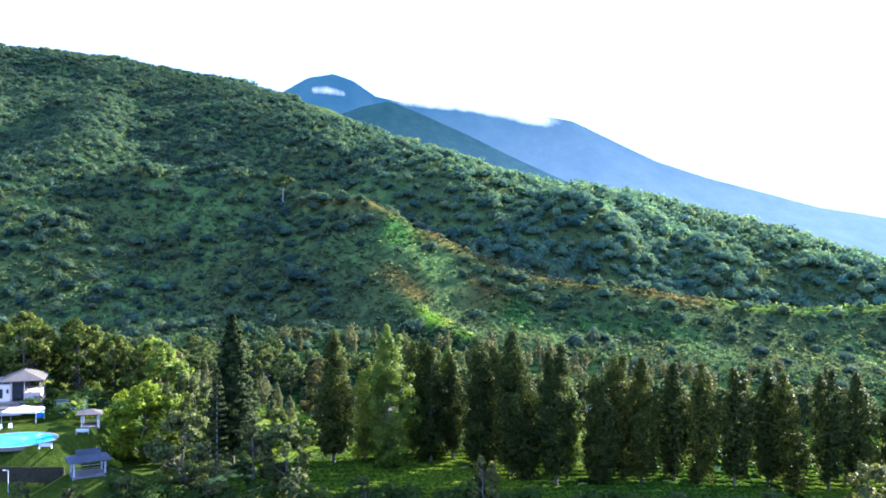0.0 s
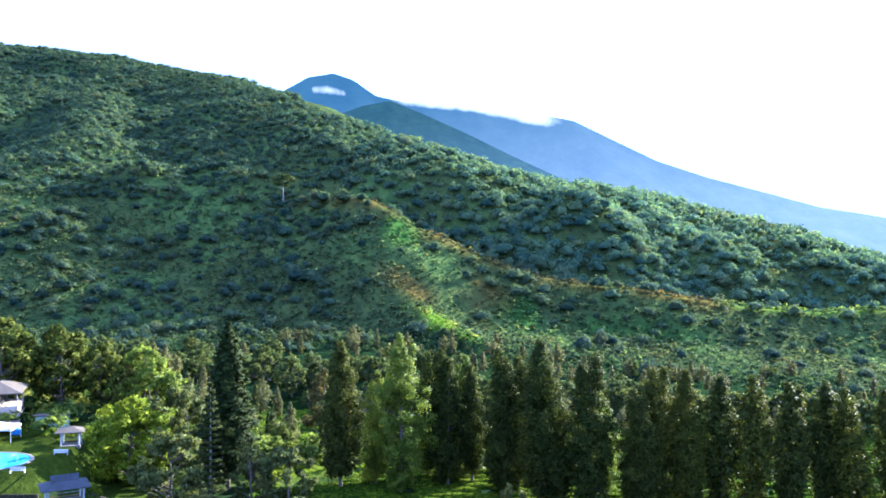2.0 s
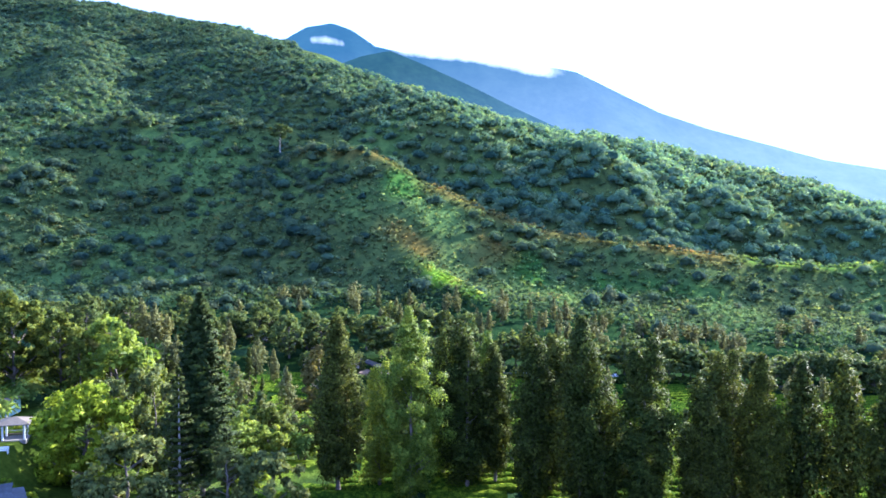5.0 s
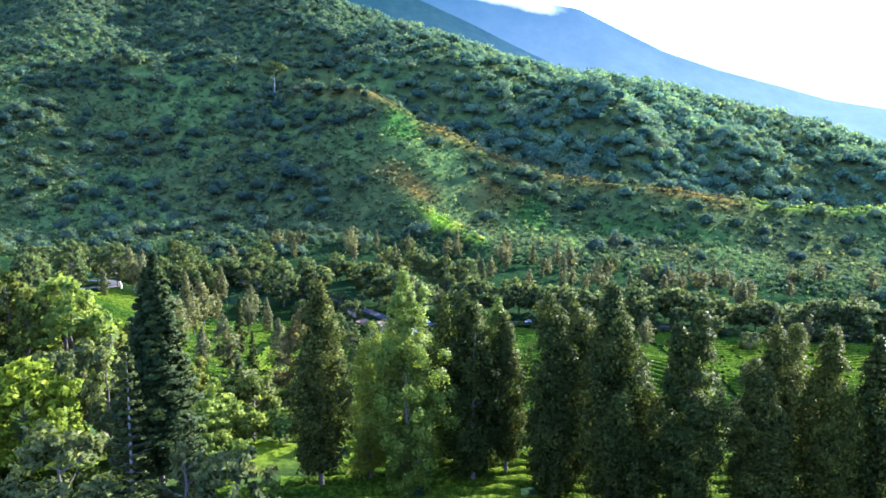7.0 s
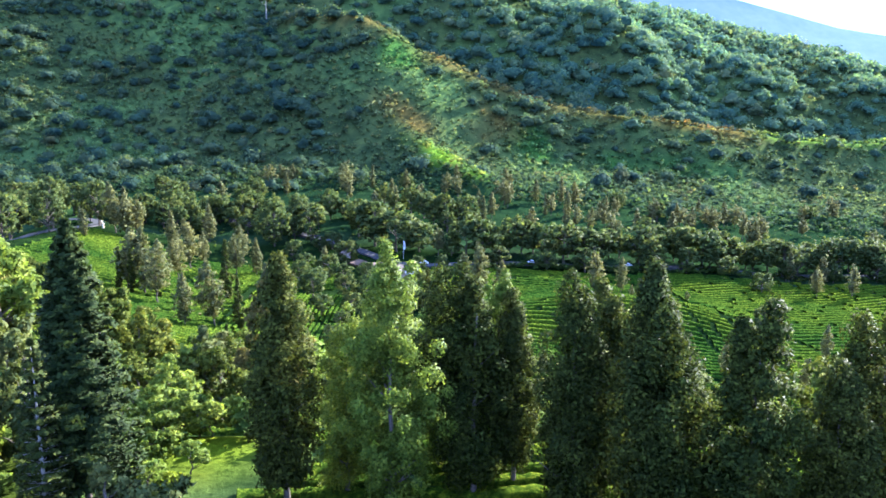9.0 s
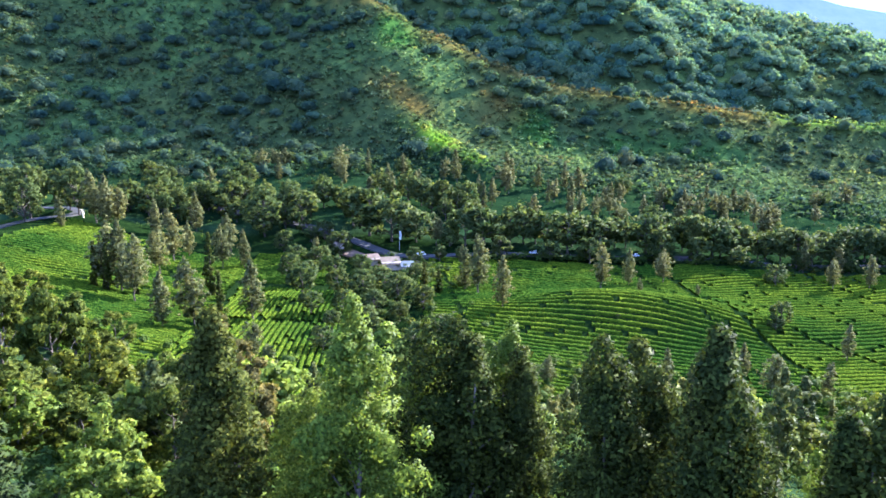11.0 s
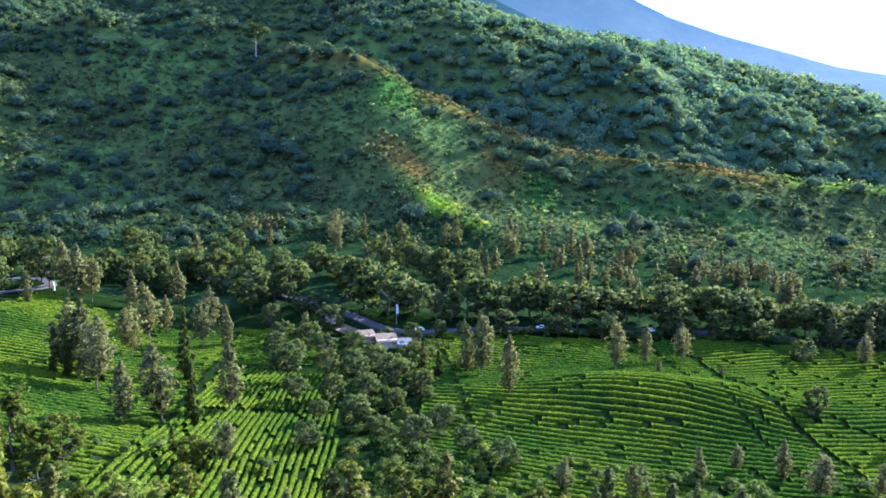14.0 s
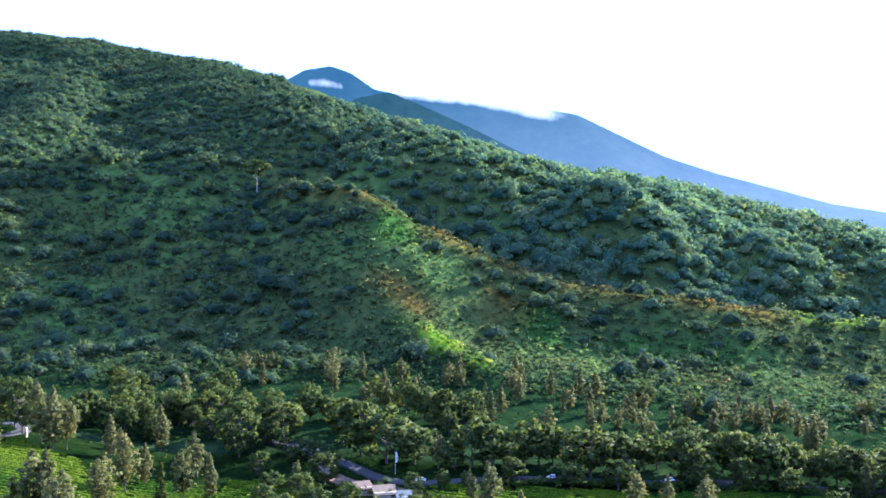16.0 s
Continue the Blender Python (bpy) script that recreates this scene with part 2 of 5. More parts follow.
def mesh_object(name, verts, faces, mat, smooth=True, parent=None):
    me = bpy.data.meshes.new(name)
    me.from_pydata(verts, [], faces)
    me.materials.append(mat)
    if smooth:
        me.polygons.foreach_set("use_smooth", np.ones(len(me.polygons), bool))
    ob = new(name, me)
    ob.parent = parent
    return ob


def blob(x, y, cx, cy, long, wide, angle):
    """A soft oval patch, angle in degrees from +x."""
    c, q = math.cos(radians(angle)), math.sin(radians(angle))
    u, v = (x - cx) * c + (y - cy) * q, (y - cy) * c - (x - cx) * q
    return np.exp(-(u / long) ** 2 - (v / wide) ** 2)


def torn(patch, edge):
    """The patch with an uneven edge."""
    return np.clip(1.5 * patch + 0.9 * edge - 0.35, 0, 1) * step(0.08, 0.35, patch)


def cover_and_sun_color(x, y):
    """What grows where, with sunlight painted into some patches: a multiplier on the grass colour."""
    col = np.ones((len(x), 3))
    hill = step(640, 760, y)
    dk, _ = along(KNOLL_CREST, x, y)
    edge = fbm(x, y, 22, 35, 3)
    lush = step(-0.1, 0.45, fbm(x, y, 75, 37, 4)) * hill
    # hill ground brightened and warmed to lift the shaded gaps between crowns
    col *= (1 + 0.6 * hill[:, None] * np.array([2.0, 1.1, 0.5])) * (1 + lush[:, None] * np.array([0.4, 0.6, 0.4]))
    # green ferns, their sunlit tone painted in, on the flank under the knoll's end and in the hollows of the long crest
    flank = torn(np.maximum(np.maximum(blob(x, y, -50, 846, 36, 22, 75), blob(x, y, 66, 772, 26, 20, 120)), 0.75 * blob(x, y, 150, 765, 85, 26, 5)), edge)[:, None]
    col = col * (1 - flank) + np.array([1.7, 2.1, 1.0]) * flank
    # dry reddish brush along the crest, over the spur's shoulder and in the hollow beside it
    dry = np.clip(1.35 - dk / (15 + 8 * edge), 0, 1) * step(-45, 0, x) * step(290, 240, x) * (0.8 + 0.4 * fbm(x, y, 40, 31, 3))
    # thin brown line on the knoll's own crest, its sunlit edge painted in
    dry = np.maximum(dry, 0.8 * np.clip(1.3 - dk / 7, 0, 1) * step(-190, -130, x) * step(-30, -60, x))
    dry = np.maximum(dry, torn(np.maximum(0.9 * blob(x, y, -32, 762, 42, 15, -46), 0.75 * blob(x, y, 34, 790, 26, 26, 0)), edge))
    dry = dry.clip(0, 1)[:, None]
    col = col * (1 - dry) + np.array([4.3, 1.8, 1.1]) * dry
    # yellow-green ferns with sunlight painted into their colour, on the nose of the spur and along the far crest
    fern_sun = torn(blob(x, y, -6, 698, 46, 12, -56), edge) * (0.5 + 0.5 * step(735, 700, y))
    fern_sun = np.maximum(fern_sun, 0.45 * np.clip(1.3 - dk / 9, 0, 1) * step(240, 285, x)).clip(0, 1)[:, None]
    col = col * (1 - fern_sun) + np.array([7.5, 6.6, 0.9]) * fern_sun
    # ground between the tea rows, darker than the grass
    tea = np.maximum(step(340, 352, y) * step(540, 525, y) * step(-240, -225, x), step(284, 292, y) * step(400, 380, y) * step(-92, -86, x) * step(-14, -20, x))[:, None] * (np.abs(x) < 280)[:, None]
    col = col * (1 - tea) + np.array([0.35, 0.4, 0.25]) * tea
    terraces = (step(540, 552, y) * step(700, 655, y))[:, None]
    col = col * (1 - terraces * np.array([0.4, 0.3, 0.4]))
    lawn = (step(-40, -52, x) * step(205, 190, y) * step(120, 135, y))[:, None]
    col = col * (1 - lawn) + np.array([1.45, 1.15, 0.35]) * lawn
    # pool of sunlight on the lawn, painted as a bright yellow-green oval
    lit_glade = np.exp(-((x + 34) / 11) ** 2 - ((y - 183) / 9) ** 2)[:, None].clip(0, 1)
    return col * (1 - lit_glade) + np.array([5.0, 3.6, 0.15]) * lit_glade


def build_ground():
    xs = spread(-4800, 4800, -200, 260, 5.0, 1.06)
    ys = spread(-600, 4950, 136, 620, 5.0, 1.028)
    gx, gy = np.meshgrid(xs, ys)
    z = ground_z(gx.ravel(), gy.ravel())
    verts = np.stack([gx.ravel(), gy.ravel(), z], 1)
    nx, ny = len(xs), len(ys)
    i = (np.arange(ny - 1)[:, None] * nx + np.arange(nx - 1)[None]).ravel()
    faces = np.stack([i, i + 1, i + nx + 1, i + nx], 1)
    ob = mesh_object("ground", verts, faces, M_GROUND)
    c = np.ones((len(verts), 4), np.float32)
    c[:, :3] = cover_and_sun_color(verts[:, 0], verts[:, 1])
    ob.data.attributes.new("cover_and_sun", "FLOAT_COLOR", "POINT").data.foreach_set("color", c.ravel())
    return tagged(ob, "rolling green hill and valley ground under grass and low scrub", "ground", kind="structure")


build_ground()


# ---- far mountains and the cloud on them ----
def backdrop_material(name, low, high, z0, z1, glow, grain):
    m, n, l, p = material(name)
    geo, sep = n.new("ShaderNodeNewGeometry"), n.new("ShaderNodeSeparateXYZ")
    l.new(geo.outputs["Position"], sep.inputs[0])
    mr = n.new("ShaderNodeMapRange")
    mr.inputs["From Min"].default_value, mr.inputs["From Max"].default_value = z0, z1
    # painted haze: the emitted colour pales towards the foot and towards the sun
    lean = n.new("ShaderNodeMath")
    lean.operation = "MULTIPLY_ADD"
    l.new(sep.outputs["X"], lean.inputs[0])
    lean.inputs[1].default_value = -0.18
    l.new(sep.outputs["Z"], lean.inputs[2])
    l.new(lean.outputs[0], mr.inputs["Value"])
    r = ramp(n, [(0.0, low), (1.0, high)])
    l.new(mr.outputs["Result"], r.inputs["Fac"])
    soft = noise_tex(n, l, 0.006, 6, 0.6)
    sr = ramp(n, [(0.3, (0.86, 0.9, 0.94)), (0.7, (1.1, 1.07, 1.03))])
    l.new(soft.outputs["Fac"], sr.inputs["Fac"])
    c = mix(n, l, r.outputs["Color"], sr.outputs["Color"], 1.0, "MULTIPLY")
    # woods and gullies that show faintly through the air
    wood = noise_tex(n, l, 0.03, 8, 0.7)
    wr = ramp(n, [(0.35, (1 - grain, 1 - 0.8 * grain, 1 - 0.6 * grain)), (0.65, (1 + 0.8 * grain, 1 + 0.7 * grain, 1.0))])
    l.new(wood.outputs["Fac"], wr.inputs["Fac"])
    c = mix(n, l, c, wr.outputs["Color"], 1.0, "MULTIPLY")
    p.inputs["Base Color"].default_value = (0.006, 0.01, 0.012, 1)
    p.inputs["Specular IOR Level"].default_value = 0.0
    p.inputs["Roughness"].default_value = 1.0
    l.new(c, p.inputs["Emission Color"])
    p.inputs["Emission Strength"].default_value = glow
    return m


def far_range(name, crest, slope, rough, seed, mat, label, y_front):
    """A mountain whose skyline runs through the nodes (x, z) at one distance and falls towards the viewer."""
    xs = np.arange(crest[0][0], crest[-1][0], 22.0)
    top = np.interp(xs, [c[0] for c in crest], [c[1] for c in crest])
    rows, verts = 26, []
    y_back = crest[0][2]
    for k in range(rows):
        s = k / (rows - 1)
        y = y_back + (y_front - y_back) * s
        z = top - (top + 60) * s ** slope
        z = z + rough * fbm(xs, np.full_like(xs, y * 0.7), 420, seed, 5) * min(1, s * 5 + 0.12)
        verts += list(zip(xs, np.full_like(xs, y), z))
    nx = len(xs)
    faces = [(k * nx + i, k * nx + i + 1, (k + 1) * nx + i + 1, (k + 1) * nx + i) for k in range(rows - 1) for i in range(nx - 1)]
    return tagged(mesh_object(name, verts, faces, mat), label, "mountain", kind="structure")


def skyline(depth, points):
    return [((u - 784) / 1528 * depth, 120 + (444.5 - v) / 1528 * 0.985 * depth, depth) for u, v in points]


M_VOLCANO = backdrop_material("far_hazy_slope", (0.48, 0.62, 0.68), (0.085, 0.2, 0.265), -80, 1050, 0.26, 0.06)
M_MIDDLE = backdrop_material("middle_hazy_slope", (0.19, 0.33, 0.38), (0.055, 0.13, 0.13), -20, 640, 0.26, 0.22)
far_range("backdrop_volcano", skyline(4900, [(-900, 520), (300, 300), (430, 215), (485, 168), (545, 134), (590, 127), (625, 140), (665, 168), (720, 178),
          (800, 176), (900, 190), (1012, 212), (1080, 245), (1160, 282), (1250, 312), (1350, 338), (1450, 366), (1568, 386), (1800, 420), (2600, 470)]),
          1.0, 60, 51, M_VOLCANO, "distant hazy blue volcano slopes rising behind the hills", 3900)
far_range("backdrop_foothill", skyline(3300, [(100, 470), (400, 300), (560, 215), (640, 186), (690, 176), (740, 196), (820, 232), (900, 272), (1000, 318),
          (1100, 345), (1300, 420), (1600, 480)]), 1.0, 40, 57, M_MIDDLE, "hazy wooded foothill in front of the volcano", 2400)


def cloud_material():
    m, n, l, p = material("cloud_white")
    uv = n.new("ShaderNodeTexCoord")
    nzc = n.new("ShaderNodeTexNoise")
    nzc.inputs["Scale"].default_value, nzc.inputs["Detail"].default_value, nzc.inputs["Roughness"].default_value = 0.006, 8, 0.6
    geo = n.new("ShaderNodeNewGeometry")
    l.new(geo.outputs["Position"], nzc.inputs["Vector"])
    at = n.new("ShaderNodeAttribute")
    at.attribute_name = "thick"
    add = n.new("ShaderNodeMath")
    add.operation = "MULTIPLY_ADD"
    l.new(nzc.outputs["Fac"], add.inputs[0])
    add.inputs[1].default_value = 1.5
    l.new(at.outputs["Fac"], add.inputs[2])
    r = ramp(n, [(0.52, (0, 0, 0)), (1.0, (1, 1, 1))])
    half = n.new("ShaderNodeMath")
    half.operation = "MULTIPLY"
    half.inputs[1].default_value = 0.6
    l.new(add.outputs[0], half.inputs[0])
    l.new(half.outputs[0], r.inputs["Fac"])
    # the cloud sheet gives off its sunlit white itself
    em, tr, ms = n.new("ShaderNodeEmission"), n.new("ShaderNodeBsdfTransparent"), n.new("ShaderNodeMixShader")
    em.inputs["Color"].default_value, em.inputs["Strength"].default_value = (0.98, 0.99, 1.0, 1), 0.45
    l.new(r.outputs["Color"], ms.inputs["Fac"])
    l.new(tr.outputs[0], ms.inputs[1])
    l.new(em.outputs[0], ms.inputs[2])
    l.new(ms.outputs[0], n["Material Output"].inputs["Surface"])
    return m


def cloud_bank(label, line, depth, above, below, dense):
    """A bank of cloud lying along the nodes of line, thick in its middle and thinning out to all its edges."""
    nodes = skyline(depth, line)
    nx, nz_ = 60, 16
    verts, thick = [], []
    for j in range(nz_ + 1):
        for i in range(nx + 1):
            s = i / nx
            x = nodes[0][0] + s * (nodes[-1][0] - nodes[0][0])
            zc = float(np.interp(x, [q[0] for q in nodes], [q[1] for q in nodes]))
            v = j / nz_ * 2 - 1
            verts.append((x, depth + 30 * math.sin(s * 9), zc + (above if v > 0 else below) * v))
            thick.append(dense * (1 - abs(v) ** 1.4) * min(1, 5 * s, 5 * (1 - s)) - 0.55 + 0.25 * max(0, v))
    faces = [(j * (nx + 1) + i, j * (nx + 1) + i + 1, (j + 1) * (nx + 1) + i + 1, (j + 1) * (nx + 1) + i) for j in range(nz_) for i in range(nx)]
    ob = mesh_object("backdrop_cloud", verts, faces, M_CLOUD)
    ob.visible_shadow = False
    ob.data.attributes.new("thick", "FLOAT", "POINT").data.foreach_set("value", np.array(thick, np.float32))
    return tagged(ob, label, "cloud", kind="structure")


M_CLOUD = cloud_material()
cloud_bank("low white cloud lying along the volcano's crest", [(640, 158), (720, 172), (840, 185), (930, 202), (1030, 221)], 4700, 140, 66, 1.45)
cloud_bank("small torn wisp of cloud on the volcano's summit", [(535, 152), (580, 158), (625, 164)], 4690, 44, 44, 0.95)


# ---- trees: how they grow ----
def cards(centres, normals, sizes, rng, long=1.5, jitter=0.7, corners=4):
    """Leaves as small blades of three or four corners, one island each."""
    n = len(centres)
    nor = normals / (np.linalg.norm(normals, axis=1)[:, None] + 1e-9) + rng.normal(0, jitter, (n, 3))
    nor /= np.linalg.norm(nor, axis=1)[:, None] + 1e-9
    t = np.cross(nor, rng.normal(0, 1, (n, 3)))
    t /= np.linalg.norm(t, axis=1)[:, None] + 1e-9
    b = np.cross(nor, t)
    s = sizes[:, None] * 0.5
    if corners == 3:
        v = np.stack([centres - t * s * long * 0.8 - b * s * 0.9, centres + t * s * long, centres - t * s * long * 0.6 + b * s * 0.9], 1)
    else:
        v = np.stack([centres - t * s * long, centres - b * s * 0.75 + t * s * 0.2 * long, centres + t * s * long, centres + b * s * 0.75 + t * s * 0.2 * long], 1)
    return v


def outward(verts, soft, rng, loose=0.3):
    """Blades wound so that their fronts look the way of soft, and that way, a little scattered, for their shading."""
    soft = soft / (np.linalg.norm(soft, axis=1)[:, None] + 1e-9)
    face = np.cross(verts[:, 1] - verts[:, 0], verts[:, 2] - verts[:, 0])
    back = (face * soft).sum(1) < 0
    verts[back] = verts[back][:, ::-1]
    soft = soft + rng.normal(0, loose, soft.shape)
    return verts, soft / np.linalg.norm(soft, axis=1)[:, None]


def leaf_mesh(name, verts, mat, soft=None):
    """A mesh of blades: verts is blades x corners x 3."""
    me = bpy.data.meshes.new(name)
    n, k = verts.shape[:2]
    me.vertices.add(n * k)
    me.vertices.foreach_set("co", np.ascontiguousarray(verts, np.float32).ravel())
    me.loops.add(n * k)
    me.loops.foreach_set("vertex_index", np.arange(n * k, dtype=np.int32))
    me.polygons.add(n)
    me.polygons.foreach_set("loop_start", np.arange(0, n * k, k, dtype=np.int32))
    me.polygons.foreach_set("loop_total", np.full(n, k, np.int32))
    me.materials.append(mat)
    me.update(calc_edges=True)
    if soft is not None:
        # the blades take the shading of the rounded clump that they lie on
        me.polygons.foreach_set("use_smooth", np.ones(n, bool))
        me.normals_split_custom_set_from_vertices(np.repeat(soft, k, 0))
    return me


def tube(verts, faces, pts, radii, sides=7):
    """A tapered limb through the points, added to verts and faces."""
    start = len(verts)
    for k, (p, r) in enumerate(zip(pts, radii)):
        p = Vector(p)
        q = Vector(pts[min(k + 1, len(pts) - 1)]) - Vector(pts[max(k - 1, 0)])
        side = q.cross(Vector((0.31, 0.9, 0.17))).normalized()
        up = q.cross(side).normalized()
        for i in range(sides):
            a = 2 * math.pi * i / sides
            verts.append(tuple(p + (side * math.cos(a) + up * math.sin(a)) * r))
    for k in range(len(pts) - 1):
        for i in range(sides):
            j = (i + 1) % sides
            a, b = start + k * sides, start + (k + 1) * sides
            faces.append((a + i, a + j, b + j, b + i))
    faces.append(tuple(start + (len(pts) - 1) * sides + i for i in range(sides)))


def tree_thing(name, trunk, leaves, soft, bark, leaf, label, category="tree"):
    base = new(name)
    base.empty_display_size = 0.5
    tv, tf = trunk
    mesh_object("trunk", tv, tf, bark, True, base)
    crown = new("crown", leaf_mesh("crown", leaves, leaf, soft))
    crown.parent = base
    return tagged(base, label, category)


def limbs(rng, height, ends, radius, lean=0.0):
    """A trunk to height with limbs to the given ends."""
    tv, tf = [], []
    n = 7
    pts = [(lean * height * (k / n) ** 2 + 0.12 * rng.normal(), 0.12 * rng.normal(), height * k / n - (0.4 if k == 0 else 0)) for k in range(n + 1)]
    tube(tv, tf, pts, [radius * (1.25 if k == 0 else 1) * (1 - 0.8 * k / n) for k in range(n + 1)])
    for e in ends:
        h = max(0.18 * height, min(0.92 * height, e[2] - 0.55 * math.hypot(e[0], e[1]) - 0.04 * height))
        s = Vector((lean * height * (h / height) ** 2, 0, h))
        m = s.lerp(Vector(e), 0.5) + Vector((0, 0, -0.06 * (Vector(e) - s).length))
        r = radius * 0.42 * (1 - 0.6 * h / height)
        tube(tv, tf, [s, m, e], [r, r * 0.65, r * 0.2], 5)
    return tv, tf


def puffs(rng, centres, radii, count, size, corners, squash=0.8, jitter=0.55, long=1.5):
    """Leaves on many small rounded clumps, most of them on the clumps' upper and outer sides."""
    area = radii ** 2
    which = rng.choice(len(centres), count, p=area / area.sum())
    d = rng.normal(0, 1, (count, 3))
    d[:, 2] = np.where(rng.random(count) < 0.65, np.abs(d[:, 2]), d[:, 2])
    d /= np.linalg.norm(d, axis=1)[:, None]
    c = centres[which] + d * (radii[which] * rng.uniform(0.5, 1.12, count))[:, None] * np.array([1, 1, squash])
    v = cards(c, d + np.array([0, 0, 0.35]), size * rng.uniform(0.6, 1.4, count), rng, long, jitter, corners)
    # a blade is shaded by its clump and by the crown's own roundness
    mid = centres.mean(0)
    whole = (c - mid) / np.array([np.ptp(centres[:, 0]), np.ptp(centres[:, 1]), np.ptp(centres[:, 2])]).clip(0.5)
    whole /= np.linalg.norm(whole, axis=1)[:, None] + 1e-9
    return outward(v, d + 0.9 * whole + np.array([0, 0, 0.15]), rng)


def columnar(rng, height, radius, count, size, bare=0.12, tops=1, full=0.42, ragged=0.28, lean=0.0, clumps=130, corners=4, taper=0.72, fine=1.0):
    """A tall narrow crown of many leaf clumps: ragged, with gaps, pointed or with several tops."""
    n = clumps
    h = (np.arange(n) + rng.random(n)) / n
    ang = rng.uniform(0, 2 * math.pi, n)
    top = rng.integers(0, tops, n)
    tx, ty = rng.normal(0, 0.38, tops) * radius * (tops > 1), rng.normal(0, 0.38, tops) * radius * (tops > 1)
    th = 1 - rng.uniform(0.0, 0.18, tops) * (np.arange(tops) > 0)
    prof = np.where(h < full, 0.62 + 0.38 * np.sin(0.5 * np.pi * h / full), np.clip((1 - h) / (1 - full), 0, 1) ** taper)
    cr = fine * radius * rng.uniform(0.22, 0.36, n) * (0.6 + 0.4 * prof)
    deep = np.where(rng.random(n) < 0.7, rng.uniform(0.72, 1.0, n), rng.uniform(0.0, 0.7, n))
    r = np.clip(radius * prof * (1 + ragged * rng.normal(0, 0.5, n)) - 0.6 * cr, 0, None) * deep
    z = height * (bare + (1 - bare) * h * th[top]) - 0.5 * cr
    x, y = r * np.cos(ang) + tx[top] * h, r * np.sin(ang) + ty[top] * h
    x = x + lean * height * (z / height) ** 2
    c = np.stack([x, y, z], 1)
    v, soft = puffs(rng, c, cr, count, size, corners, 1.25)
    ends = [tuple(c[k]) for k in rng.integers(int(0.08 * n), int(0.8 * n), 12)]
    return limbs(rng, height * 0.8, ends, 0.012 * height, lean), v, soft


def domed(rng, height, radius, count, size, clumps=26, bare=0.3, flat=0.75, lean=0.0, loose=0.32, corners=4):
    """A broad rounded crown of leaf clumps at the ends of limbs, open between them."""
    mid, hz = height * (bare + 1) / 2, height * (1 - bare) / 2
    d = rng.normal(0, 1, (clumps, 3))
    d[:, 2] = d[:, 2] * 0.9 + 0.25
    d /= np.linalg.norm(d, axis=1)[:, None]
    s = rng.uniform(0.55, 0.84, clumps)
    lower = np.where(d[:, 2] > 0, 1.0, flat)
    c = np.stack([d[:, 0] * radius * s, d[:, 1] * radius * s, mid + d[:, 2] * hz * s * lower], 1)
    rad = radius * rng.uniform(loose * 0.7, loose * 1.25, clumps)
    # each clump is itself made of smaller ones
    sub = 6
    e = rng.normal(0, 1, (clumps, sub, 3))
    e /= np.linalg.norm(e, axis=2)[:, :, None]
    e[:, :, 2] = e[:, :, 2] * 0.7 + 0.15
    small = (c[:, None] + e * (rad * 0.62)[:, None, None]).reshape(-1, 3)
    v, soft = puffs(rng, small, np.repeat(rad * 0.48, sub) * rng.uniform(0.7, 1.2, clumps * sub), count, size, corners, 0.8)
    v[..., 0] += lean * height * (np.clip(v[..., 2], 0, None) / height) ** 2
    return limbs(rng, height * 0.72, [tuple(q) for q in c[::2]], 0.02 * height, lean), v, soft


def tiered(rng, height, radius, count, size, tiers=26, bare=0.08, gap=0.0):
    """A conifer with whorls of level branches, hung with needles, ever shorter to the tip."""
    tv, tf = [], []
    tube(tv, tf, [(0, 0, -0.4), (0, 0, height * 0.5), (0, 0, height)], [0.013 * height, 0.008 * height, 0.01])
    cs, ns = [], []
    per = count // (tiers * 7)
    for k in range(tiers):
        s = k / (tiers - 1)
        z = height * (bare + (0.985 - bare) * s)
        reach = radius * (1 - s) ** 0.75 * (0.85 if s < 0.12 else 1) + 0.25
        for j in range(7):
            a = 2 * math.pi * (j + rng.random() * 0.7) / 7 + k * 0.7
            L = reach * rng.uniform(0.75, 1.08)
            tip = (L * math.cos(a), L * math.sin(a), z + 0.16 * L)
            tube(tv, tf, [(0, 0, z - 0.05 * L), tip], [0.05 * (1 - s) + 0.02, 0.01], 3)
            u = rng.uniform(0.12, 1.05, per) ** 0.8
            w = rng.normal(0, 0.17, per) * L * (1.1 - 0.6 * u)
            cs.append(np.stack([u * tip[0] - w * math.sin(a), u * tip[1] + w * math.cos(a), z - 0.05 * L + u * 0.21 * L + rng.normal(0, 0.12, per) - 0.12], 1))
            ns.append(np.tile([0.35 * math.cos(a), 0.35 * math.sin(a), 1.0], (per, 1)))
    c, nn = np.concatenate(cs), np.concatenate(ns)
    v, soft = outward(cards(c, nn, size * rng.uniform(0.6, 1.3, len(c)), rng, 2.2, 0.45, 3), nn + np.stack([c[:, 0], c[:, 1], 0 * c[:, 2]], 1) / (0.35 * radius), rng)
    return (tv, tf), v, soft


def put(ob, x, y, scale=1.0, turn=0.0, sink=0.15, wide=1.0, z=None):
    """A copy of the tree ob standing on the ground at x, y."""
    m = pose(x, y, (gz(x, y) if z is None else z) - sink, 0, 0, turn) @ Matrix.Diagonal((scale * wide, scale * wide, scale, 1))
    return copy_thing(ob, m @ Matrix.Diagonal((1 / ob.scale.x, 1 / ob.scale.y, 1 / ob.scale.z, 1)))


def place_self(ob, x, y, turn=0.0, scale=1.0, wide=1.0):
    ob.matrix_basis = pose(x, y, gz(x, y) - 0.15, 0, 0, turn) @ Matrix.Diagonal((scale * wide, scale * wide, scale, 1))


